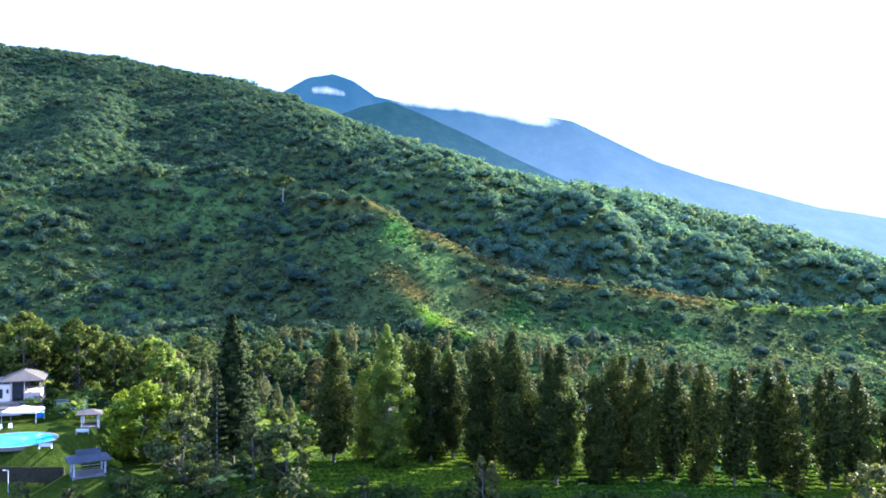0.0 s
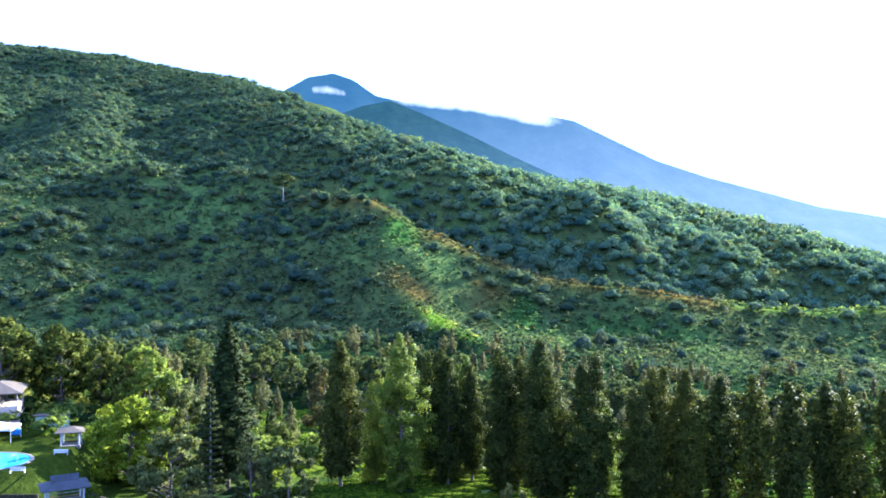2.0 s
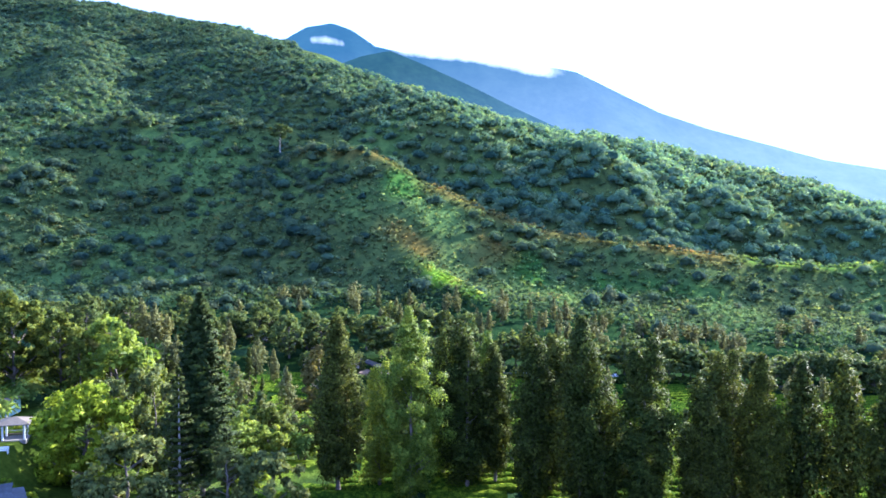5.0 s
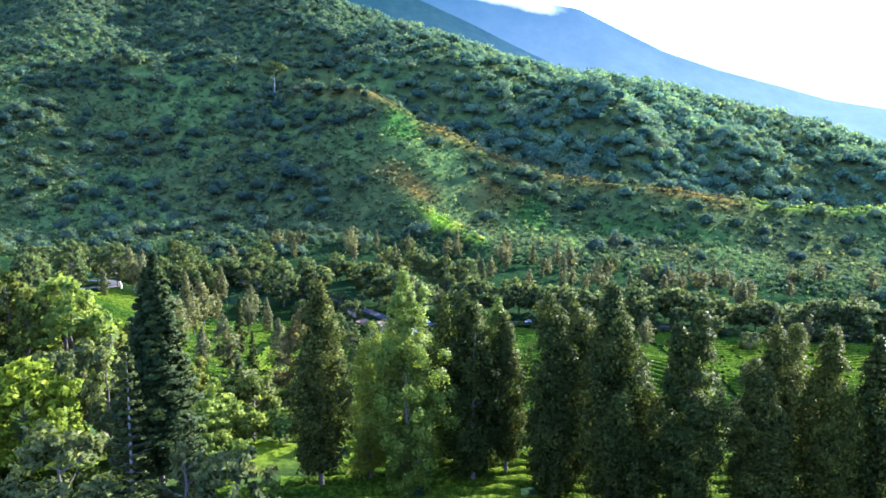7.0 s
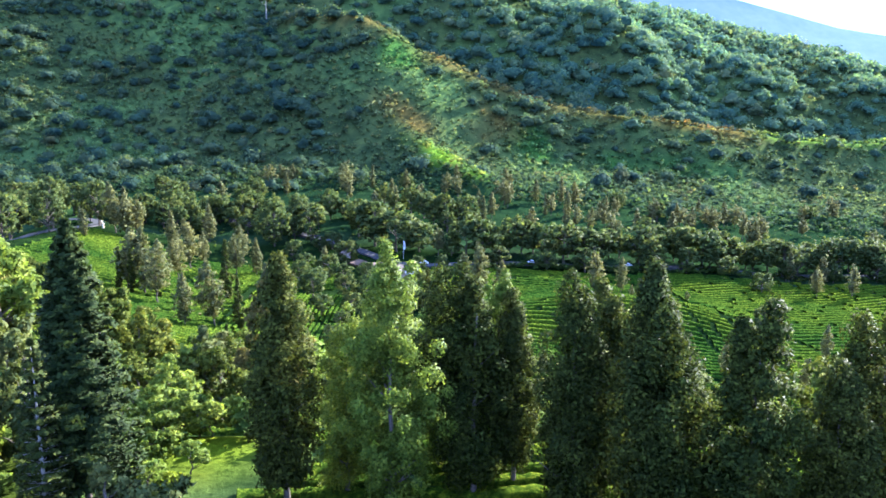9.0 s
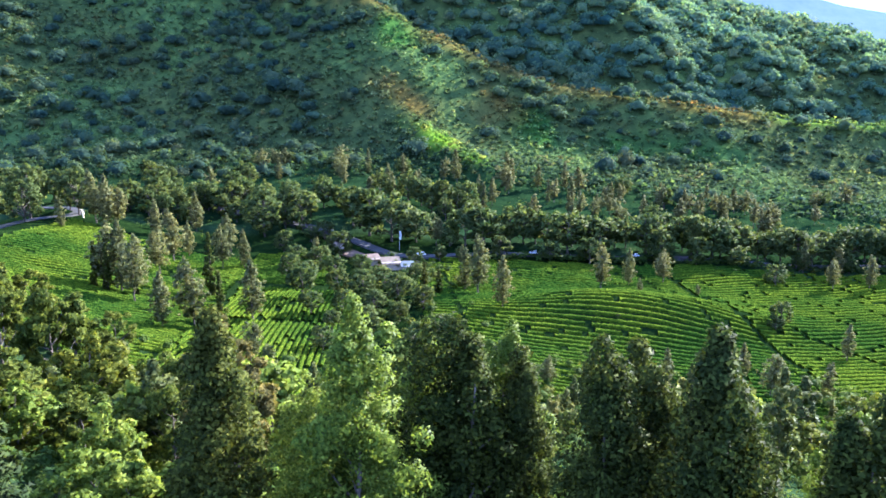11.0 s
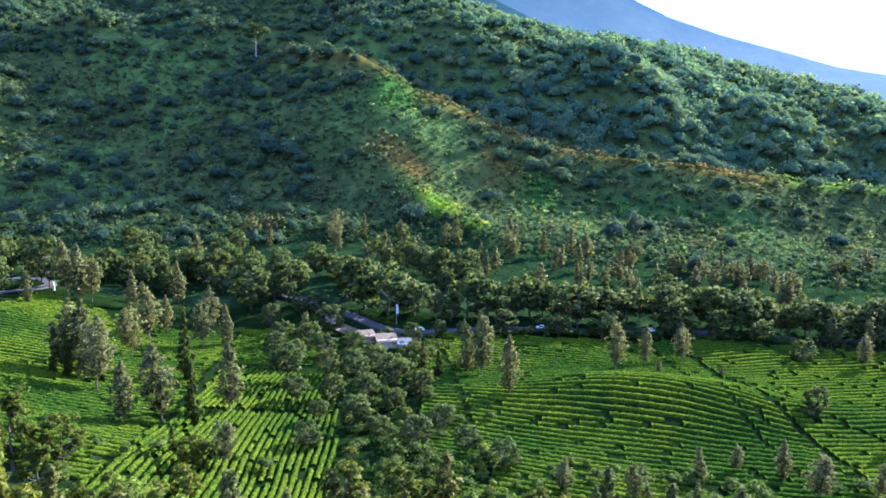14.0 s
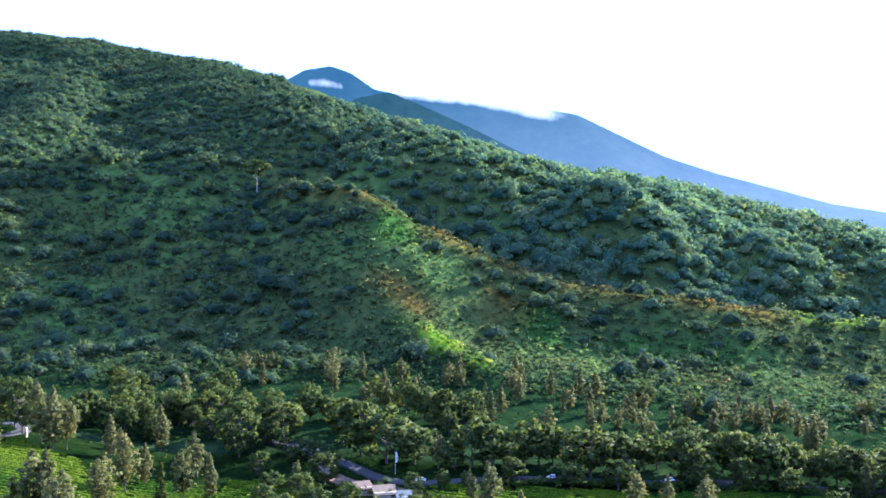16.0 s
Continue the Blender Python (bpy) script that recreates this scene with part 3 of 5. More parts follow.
class Kind:
    """A few grown models of one kind of tree; each place takes one in turn, and the first place takes the model itself."""

    def __init__(self, name, models, label, group):
        self.models, self.used, self.name = models, [False] * len(models), name
        self.count, self.label, self.group = 0, label, group

    def at(self, x, y, height, rng, wide=1.0, label=""):
        k = self.count % len(self.models)
        self.count += 1
        ob, h = self.models[k]
        s, turn = height / h, float(rng.uniform(0, 360))
        if self.used[k]:
            ob = put(ob, x, y, s, turn, 0.15, wide)
            if label or ob["label"] != self.label:
                ob["label"] = label or self.label
        else:
            self.used[k] = True
            place_self(ob, x, y, turn, s, wide)
            if label:
                ob["label"] = label
        ob["group"] = self.group
        return ob


def grow(name, models_n, shape, bark, leaf, label, group, seed, **how):
    models = []
    for k in range(models_n):
        rng = np.random.default_rng(seed + k)
        trunk, leaves, soft = shape(rng, **{a: (b[k % len(b)] if isinstance(b, list) else b) for a, b in how.items()})
        h = how["height"][k % len(how["height"])] if isinstance(how["height"], list) else how["height"]
        models.append((tree_thing(name, trunk, leaves, soft, bark, leaf, label), h))
    return Kind(name, models, label, group)


rng = np.random.default_rng(7)

# the row of tall narrow trees on the terrace edge: x, y, height of the top
ROW = [(-21.5, 169.6, 104), (-2.4, 172, 102.5), (2, 175, 99.5), (7, 167, 103), (10, 171, 101), (13, 162, 105), (16, 160.5, 102.5),
       (20.4, 156.2, 103.5), (28.5, 158, 97.5), (33.5, 161, 100.5), (36.5, 158.5, 100.5), (43, 161, 99), (47.5, 160, 99.5), (54, 160, 98.5), (61, 162, 98), (64.5, 158.5, 97.5),
       (71.5, 160, 98), (78, 163, 97), (86, 162, 96.5), (94, 160, 95.5)]
ROW_LABEL, ROW_GROUP = "tall narrow dark green cypress-like tree on the terrace edge", "row of tall trees"
row_shape = dict(height=25.0, radius=[3.8, 4.2, 3.6, 4.1, 4.4], corners=3, bare=[0.11, 0.08, 0.13, 0.08, 0.1], tops=[1, 3, 2, 2, 3],
                 full=[0.5, 0.55, 0.48, 0.56, 0.52], taper=[0.62, 0.55, 0.6, 0.55, 0.58], ragged=[0.22, 0.3, 0.24, 0.28, 0.32], clumps=[230, 260, 220, 240, 260])
row_near = grow("cypress_tree", 5, columnar, M_BARK, M_ROW, ROW_LABEL, ROW_GROUP, 100, count=29000, size=0.265, **row_shape)
row_far = grow("cypress_tree", 3, columnar, M_BARK, M_ROW, ROW_LABEL, ROW_GROUP, 110, count=10000, size=0.42, **row_shape)
for x, y, top in ROW:
    (row_near if x < 38 else row_far).at(x, y, top - gz(x, y), rng, rng.uniform(0.9, 1.1))
oak_kind = grow("silver_oak", 3, columnar, M_BARK, M_OAK, "tall fresh green silver oak with feathery drooping leaves", "trees by the row", 130,
                height=26.0, radius=[3.9, 4.2, 3.6], count=40000, size=0.205, corners=3, bare=0.08, tops=[3, 4, 2], full=0.55, ragged=[0.42, 0.45, 0.4], clumps=220, fine=0.85)
for x, y, top in [(-10.6, 166.4, 105.7), (-15.5, 172, 99), (-6, 178, 101), (0.5, 179, 100.5), (25, 168, 96)]:
    oak_kind.at(x, y, top - gz(x, y), rng)

pine_kind = grow("pine_tree", 1, tiered, M_BARK, M_PINE, "tall dark pine with dense tiers of branches beside the lawn", "pines", 150,
                 height=29.0, radius=6.0, count=62000, size=0.32, tiers=34, bare=0.11)
pine_kind.at(-40.9, 168, 108 - gz(-40.9, 168), rng)
star_kind = grow("araucaria_tree", 1, tiered, M_PALEBARK, M_PINE, "slender araucaria with clearly separate whorls of level branches", "pines", 155,
                 height=24.0, radius=3.8, count=8000, size=0.34, tiers=18)
star_kind.at(-42.5, 162.5, 98 - gz(-42.5, 162.5), rng)

# trees and shrubs round the garden and in front of the row
lime_kind = grow("lime_tree", 1, domed, M_BARK, M_LIME, "round bright yellow-green tree on the lawn", "garden trees", 160,
                 height=13.0, radius=6.4, count=17000, size=0.38, clumps=70, bare=-0.2, loose=0.27)
lime_kind.at(-59.4, 172, 16.5, rng, 1.0)
bush_kind = grow("grey_green_tree", 3, domed, M_BARK, M_GREY, "bushy grey-green tree with small leaves", "garden trees", 165,
                 height=13.0, radius=[5.2, 4.6, 4.2], count=6800, size=0.37, clumps=[46, 40, 34], bare=-0.3, loose=0.24, corners=3)
for x, y, h, w in [(-45.5, 151, 16, 1.0), (-27, 148.7, 15.5, 0.9), (6.5, 141, 12, 0.8), (69, 140, 12.5, 1.0), (-12.5, 138, 8.5, 0.6), (-34.5, 157, 13, 0.9), (-51, 178, 19, 0.75), (-61, 186, 17, 0.8),
                   (-24, 141, 9, 1.0), (-38, 143, 8, 1.1), (-52, 142, 6, 1.2), (22, 139, 5, 1.2), (38, 140, 5, 1.3), (54, 142, 6, 1.1), (-60, 140, 5, 1.3), (-70, 143, 4, 1.3)]:
    bush_kind.at(x, y, h, rng, w)
brown_kind = grow("brown_leaved_tree", 1, domed, M_BARK, leaf_material("brown_leaf", (0.05, 0.052, 0.02), (0.078, 0.078, 0.028), (0.12, 0.11, 0.04), 0.35, 0.6, None, False, 0.02),
                  "tree with thin brownish foliage behind the row", "garden trees", 172, height=20.0, radius=4.4, count=17000, size=0.26, clumps=44, bare=-0.2, loose=0.24, corners=3)
brown_kind.at(-28, 197, 25, rng)

fresh_kind = grow("fresh_shrub", 2, domed, M_BARK, M_OAK, "bright green leafy shrub by the lawn", "garden trees", 176,
                  height=5.0, radius=[2.8, 2.4], count=3000, size=0.3, clumps=22, bare=0.0, loose=0.3, corners=3)
for x, y, h, w in [(-35, 186, 6, 1.1), (-31, 192, 6, 1.2), (-24, 194, 5, 1.2), (-38, 178, 4, 1.1), (-40, 190, 7, 1.1), (-46, 172, 5, 1.1), (-52, 170, 4, 1.2), (-27, 164, 3.5, 1.2), (-36, 171, 4, 1.1), (-33, 176, 4, 1.2), (-37.5, 181, 5, 1.1), (-29, 187, 4.5, 1.2), (-41, 184, 5, 1.1), (-34, 188, 5, 1.2)]:
    fresh_kind.at(x, y, h, rng, w)

# big trees behind the house and down the slope
broad_kind = grow("broadleaf_tree", 4, domed, M_BARK, M_BROAD, "big broadleaf tree with a clumped dark green crown", "slope trees", 180,
                  height=22.0, radius=[9.0, 8.0, 7.0, 8.5], count=7400, size=0.57, clumps=[50, 44, 38, 46], bare=[0.0, -0.1, -0.15, 0.0], loose=0.22, corners=3)
for x, y, h, w in [(-98, 202, 22, 0.9), (-87, 206, 21, 0.9), (-111, 203, 24, 1.0), (-77, 213, 20, 0.9), (-106, 216, 25, 1.1), (-116, 212, 24, 1.1), (-102, 208, 23, 1.0), (-90, 212, 21, 1.0), (-130, 218, 24, 1.1), (-79, 208, 17, 0.9), (-72, 200, 13, 0.8), (-96, 224, 22, 1.0),
                   (-40, 215, 16, 0.8), (-110, 255, 22, 1.1), (-125, 280, 22, 1.0), (-140, 262, 20, 1.0),
                   (-148, 300, 18, 1.0), (-118, 318, 18, 1.0), (-84, 300, 17, 1.0), (-64, 282, 18, 1.0), (-132, 342, 15, 1.0), (-108, 304, 21, 1.0), (-97, 316, 19, 0.95), (-112, 328, 18, 1.0), (-89, 322, 15, 0.9), (-136, 322, 19, 1.0), (-124, 298, 20, 1.0),
                   (-14, 318, 11, 0.9), (-8, 332, 10, 0.9), (-17, 342, 10, 0.9), (-3, 308, 12, 0.9)]:
    broad_kind.at(x, y, h, rng, w)
for x, y, top, w in [(-62, 242, 79, 1.15), (-49, 254, 74, 1.0), (-78, 264, 82, 1.15), (-93, 274, 83, 1.1), (-70, 228, 81, 1.0), (-86, 246, 84, 1.1), (-106, 262, 85, 1.1), (-56, 224, 77, 0.9)]:
    broad_kind.at(x, y, top - gz(x, y), rng, w * 20 / (top - gz(x, y)))
slope_oak = grow("slope_tree", 3, columnar, M_BARK, M_GREY, "slim grey-green tree on the wooded slope", "slope trees", 190,
                 height=15.0, radius=[2.8, 3.2, 2.4], count=2500, size=0.45, bare=0.1, tops=[2, 3, 1], full=0.5, ragged=0.5, clumps=60, corners=3)
slope_broad = grow("slope_broadleaf", 3, domed, M_BARK, M_BROAD, "rounded olive-green tree on the wooded slope", "slope trees", 195,
                   height=12.0, radius=[4.6, 5.2, 4.0], count=2600, size=0.48, clumps=[26, 30, 22], bare=-0.2, loose=0.28, corners=3)
slope_fresh = grow("slope_fresh_tree", 2, domed, M_BARK, M_OAK, "fresh green leafy tree on the wooded slope", "slope trees", 198,
                   height=13.0, radius=[4.4, 5.0], count=2600, size=0.46, clumps=[26, 30], bare=-0.2, loose=0.28, corners=3)
for _ in range(120):
    x, y = rng.uniform(-70, 135), rng.uniform(188, 350)
    if -62 < x < -28 - (y - 300) * 0.12 and y > 285:
        continue
    if y > 300 and -18 < x < 8:
        continue
    if y < 222 and -42 < x < 30:
        continue
    pick, tall = rng.random(), 1.0 - 0.35 * (y > 300)
    if pick < 0.4:
        slope_oak.at(x, y, rng.uniform(13, 22) * tall, rng, rng.uniform(0.9, 1.3))
    else:
        (slope_broad if pick < 0.75 else slope_fresh).at(x, y, rng.uniform(10, 18) * tall, rng, rng.uniform(0.9, 1.3))

for _ in range(34):
    x, y = rng.uniform(-76, -22), rng.uniform(200, 292)
    if x > -42 and y < 222:
        continue
    pick = rng.random()
    (slope_broad if pick < 0.45 else slope_oak if pick < 0.75 else slope_fresh).at(x, y, rng.uniform(12, 20), rng, rng.uniform(0.95, 1.3))

for _ in range(16):
    x, y = rng.uniform(-34, 10), rng.uniform(262, 335)
    (slope_broad if rng.random() < 0.6 else slope_oak).at(x, y, rng.uniform(11, 17), rng, rng.uniform(1.0, 1.3))

# valley trees: pale poplar-like ones on the tea slopes, dark crowns along the road
M_POPLAR = leaf_material("poplar_leaf", (0.072, 0.08, 0.038), (0.115, 0.122, 0.054), (0.18, 0.182, 0.08), 0.35, 0.7, (1.1, 1.05, 0.92), False, 0.04)
pale_kind = grow("poplar_tree", 4, columnar, M_BARK, M_POPLAR, "pale grey-green poplar-like tree among the tea rows", "valley trees", 210,
                 height=16.0, radius=[2.9, 2.4, 3.4, 2.1], count=1200, size=0.68, bare=[0.22, 0.15, 0.22, 0.06], tops=[2, 1, 3, 1], full=0.5, ragged=0.45, clumps=120, corners=3, fine=0.65)
feather_kind = grow("poplar_tree", 4, columnar, M_BARK, M_POPLAR, "pale feathery poplar-like tree standing in the tea", "valley trees", 260,
                    height=16.0, radius=[3.0, 2.6, 3.3, 2.4], count=3400, size=0.4, bare=[0.2, 0.14, 0.24, 0.1], tops=[2, 1, 3, 2], full=[0.5, 0.42, 0.55, 0.45], ragged=0.5, clumps=260, corners=3, fine=0.62)
# on the left shoulder: x, y, height
for x, y, h in [(-162.8, 497.5, 25), (-156.7, 493.5, 24.6), (-153.6, 498.9, 20.2), (-167.3, 471, 14), (-123.2, 401.2, 23.6), (-116.8, 401.2, 25.9), (-108.7, 390.4, 24.1), (-138.2, 504, 17.2),
                (-118.9, 467.7, 23), (-117.1, 482.3, 16), (-116.2, 439.9, 19.2), (-127.6, 532.4, 20.7), (-83.4, 372.6, 24.2), (-91, 363.6, 18.5), (-98.3, 467, 20.3), (-91, 475, 17.6),
                (-103.7, 503.3, 18.9), (-70.3, 395.3, 22), (-59.9, 345.6, 13.4)]:
    feather_kind.at(x, y, h, rng, rng.uniform(0.95, 1.2))
# round the middle of the valley and along the right-hand field
for x, y, h in [(4.5, 455.1, 19.6), (9.7, 448.9, 24.8), (17.7, 421.9, 20.7), (-7.9, 523.5, 15), (-62.5, 491.8, 11), (63.5, 468.4, 20.6), (78.5, 484, 17.5), (97.4, 497.2, 15.8), (80.5, 470.8, 6.8),
                (108.5, 478.4, 5.7), (179.5, 538, 17.2), (185.5, 516.6, 16.5), (199.1, 540.6, 15.3), (205.9, 521, 18), (143.3, 409.1, 14.5), (44.8, 350.5, 11.8), (65.9, 366.3, 12.9), (81, 380.4, 8.8),
                (93.2, 376.1, 13), (97.4, 362.1, 15), (118, 368.4, 11.4), (26.6, 353.1, 10.2)]:
    feather_kind.at(x, y, h, rng, rng.uniform(1.0, 1.3))
dark_kind = grow("dark_cypress", 1, columnar, M_BARK, M_ROW, "slim dark cypress among the tea rows", "valley trees", 215,
                 height=18.0, radius=2.3, count=5000, size=0.36, bare=0.03, tops=1, full=0.3, ragged=0.15, clumps=60, corners=3)
for x, y, h in [(-119.6, 396, 17.1), (-91.3, 421.2, 24.2), (-76.1, 376.3, 19.2), (-73.6, 349.7, 7.4), (-12.3, 455.8, 10.4), (-6.4, 443.5, 10.3), (-125, 399, 16), (-112, 402, 14)]:
    dark_kind.at(x, y, h, rng, 1.0 if h > 12 else 1.5)
shade_kind = grow("shade_tree", 4, domed, M_BARK, M_SHADE, "spreading olive shade tree beside the valley road", "valley trees", 220,
                  height=17.0, radius=[8.0, 7.2, 8.8, 6.8], count=1600, size=1.0, clumps=[70, 60, 76, 58], bare=[-0.1, -0.05, -0.1, 0.0], loose=0.19, corners=3)
near_shade = grow("shade_tree", 3, domed, M_BARK, M_SHADE, "rounded olive tree in the hollow beside the tea", "valley trees", 270,
                  height=12.0, radius=[5.0, 4.5, 5.4], count=2500, size=0.53, clumps=[80, 70, 90], bare=[-0.1, 0.0, -0.2], loose=0.18, corners=3)
for k in range(40):
    x = 8 + k * 6.9 + rng.uniform(-2.5, 2.5)
    shade_kind.at(x, 527 + 0.13 * x + rng.uniform(-4, 9), rng.uniform(16, 23), rng, rng.uniform(1.0, 1.25))
for x, y, h in [(-112, 552, 13), (-122, 560, 14), (-98, 542, 12), (-132, 572, 14), (-84, 538, 13), (-74, 528, 12), (-62, 520, 11), (-68, 517, 9), (-52, 513, 10), (-92, 546, 14), (-104, 553, 14), (-6, 502, 9), (4, 506, 8)]:
    shade_kind.at(x, y, h, rng, rng.uniform(0.95, 1.2))
for k in range(12):
    x = 20 + k * 26 + rng.uniform(-7, 7)
    shade_kind.at(x, 508.5 + 0.167 * x + rng.uniform(-1, 2), rng.uniform(10, 16), rng, rng.uniform(0.95, 1.25))
for _ in range(22):
    x, y = rng.uniform(-100, 12), rng.uniform(550, 592)
    shade_kind.at(x, y, rng.uniform(13, 20), rng, rng.uniform(0.85, 1.15))
for x, y, h in [(-52.5, 498.8, 13.6), (-57.9, 426.2, 16), (-35.9, 436.6, 12), (-22.2, 430.3, 12.5), (-42.5, 392, 8.6), (-17.9, 495, 9), (-78.8, 502.3, 11.7), (-68.9, 478.3, 12.2), (-50.3, 543, 23),
                (-29.8, 525, 24.4), (-40.8, 530, 25.9), (-18, 526, 17.7), (-77, 544, 19.4), (-1.2, 524, 10), (14.9, 527, 21.8), (-42.7, 370, 8.9), (-30.9, 389.4, 11.4), (-23, 380, 9.2), (-12.3, 376.3, 11)]:
    (near_shade if y < 512 else shade_kind).at(x, y, h, rng, rng.uniform(1.05, 1.4))
for x, y, h in [(-40.7, 410.6, 10.2), (-51.9, 407.7, 10.1), (-30, 415, 10), (-46, 438, 11), (-60, 448, 12), (-28, 448, 10), (-12, 420, 10), (-20, 405, 9), (-5, 392, 9), (-68, 455, 12), (-50, 462, 12), (-40, 474, 10),
                (-16, 468, 8), (2, 372, 10), (12, 364, 10), (-58, 476, 12), (-32, 458, 9), (156.2, 513.7, 12), (128.5, 435.1, 11.6), (60.1, 416.1, 2.3), (125, 431, 7)]:
    near_shade.at(x, y, h, rng, rng.uniform(1.1, 1.45))
for x, y, h in [(-173, 503, 24), (-196, 504, 30), (-186, 478, 22), (-193, 450, 24), (-205, 480, 26), (-92.7, 527, 26), (-215, 500, 26), (-230, 480, 26), (-182, 515, 22)]:
    near_shade.at(x, y, h, rng, rng.uniform(0.85, 1.0))
for _ in range(72):
    x, y = rng.uniform(-150, 340), rng.uniform(576, 672)
    if abs(x - 6) < 24 and y > 585:
        continue
    if rng.random() < 0.8:
        pale_kind.at(x, y, rng.uniform(10, 17), rng, rng.uniform(1.1, 1.5))
    else:
        shade_kind.at(x, y, rng.uniform(9, 16), rng, rng.uniform(0.9, 1.2))
for _ in range(34):
    pale_kind.at(rng.uniform(-5, 195), rng.uniform(578, 652), rng.uniform(12, 18), rng, rng.uniform(0.95, 1.3), "pale upright poplar-like tree on the terraced lower slope")
for _ in range(52):
    x, y = rng.uniform(-330, -100), rng.uniform(540, 625)
    shade_kind.at(x, y, rng.uniform(12, 19), rng, rng.uniform(0.9, 1.2))

# ---- woods and scrub on the hills ----
def woods(name, label, pts, heights, tints, models, card, seed, mat, lie=0.35):
    """Many crowns in one mesh: each takes one of a few models, turned and sized, a lumpy body with loose blades all over it."""
    g = np.random.default_rng(seed)
    # the crowns' shading leans to that of the slope under them
    sx = (ground_z(pts[:, 0] + 8, pts[:, 1]) - ground_z(pts[:, 0] - 8, pts[:, 1])) / 16
    sy = (ground_z(pts[:, 0], pts[:, 1] + 8) - ground_z(pts[:, 0], pts[:, 1] - 8)) / 16
    fall = np.stack([-sx, -sy, np.ones(len(pts))], 1)
    fall /= np.linalg.norm(fall, axis=1)[:, None]
    which = g.integers(0, len(models), len(pts))
    verts, tris, normals, colors, start = [], [], [], [], 0
    for k, (body, body_n, body_f, c, nrm) in enumerate(models):
        idx = np.nonzero(which == k)[0]
        a = g.uniform(0, 2 * math.pi, len(idx))
        ca, sa = np.cos(a)[:, None], np.sin(a)[:, None]
        h, w = heights[idx][:, None], (heights[idx] * g.uniform(1.0, 1.6, len(idx)))[:, None]

        def placed(q):
            return np.stack([(q[None, :, 0] * ca - q[None, :, 1] * sa) * w + pts[idx, 0][:, None],
                             (q[None, :, 0] * sa + q[None, :, 1] * ca) * w + pts[idx, 1][:, None], q[None, :, 2] * h + pts[idx, 2][:, None]], -1)

        def turned(q):
            return np.stack([q[None, :, 0] * ca - q[None, :, 1] * sa, q[None, :, 0] * sa + q[None, :, 1] * ca, np.broadcast_to(q[None, :, 2], (len(idx), len(q)))], -1)

        nb, m = len(body), len(c)
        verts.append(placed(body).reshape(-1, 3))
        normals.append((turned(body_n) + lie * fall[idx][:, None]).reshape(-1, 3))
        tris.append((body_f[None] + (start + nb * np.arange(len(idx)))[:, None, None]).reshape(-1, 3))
        # the body's tint is darker than that of its blades
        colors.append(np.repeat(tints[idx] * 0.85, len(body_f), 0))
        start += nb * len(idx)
        q = turned(nrm).reshape(-1, 3)
        size = np.repeat(heights[idx] * card, m) * g.uniform(0.65, 1.35, len(idx) * m)
        v = cards(placed(c).reshape(-1, 3), q, size, g, 1.15, 0.45, 3)
        q = q + g.normal(0, 0.15, q.shape) + lie * np.repeat(fall[idx], m, 0)
        v, q = outward(v, q, g, 0.12)
        verts.append(v.reshape(-1, 3))
        normals.append(np.repeat(q, 3, 0))
        tris.append(start + np.arange(3 * len(v)).reshape(-1, 3))
        colors.append(np.repeat(tints[idx], m, 0))
        start += 3 * len(v)
    verts, tris, normals, colors = (np.concatenate(q) for q in (verts, tris, normals, colors))
    me = bpy.data.meshes.new(name)
    me.vertices.add(len(verts))
    me.vertices.foreach_set("co", np.ascontiguousarray(verts, np.float32).ravel())
    me.loops.add(tris.size)
    me.loops.foreach_set("vertex_index", np.ascontiguousarray(tris, np.int32).ravel())
    me.polygons.add(len(tris))
    me.polygons.foreach_set("loop_start", np.arange(0, tris.size, 3, dtype=np.int32))
    me.polygons.foreach_set("loop_total", np.full(len(tris), 3, np.int32))
    me.materials.append(mat)
    rgba = np.ones((len(tris), 4), np.float32)
    rgba[:, :3] = colors
    # random plant tones times any haze and shade painted by the caller
    me.attributes.new("crown_tint", "FLOAT_COLOR", "FACE").data.foreach_set("color", rgba.ravel())
    me.update(calc_edges=True)
    me.polygons.foreach_set("use_smooth", np.ones(len(tris), bool))
    me.normals_split_custom_set_from_vertices(normals / np.linalg.norm(normals, axis=1)[:, None])
    return tagged(new(name, me), label, "woods", kind="stuff")


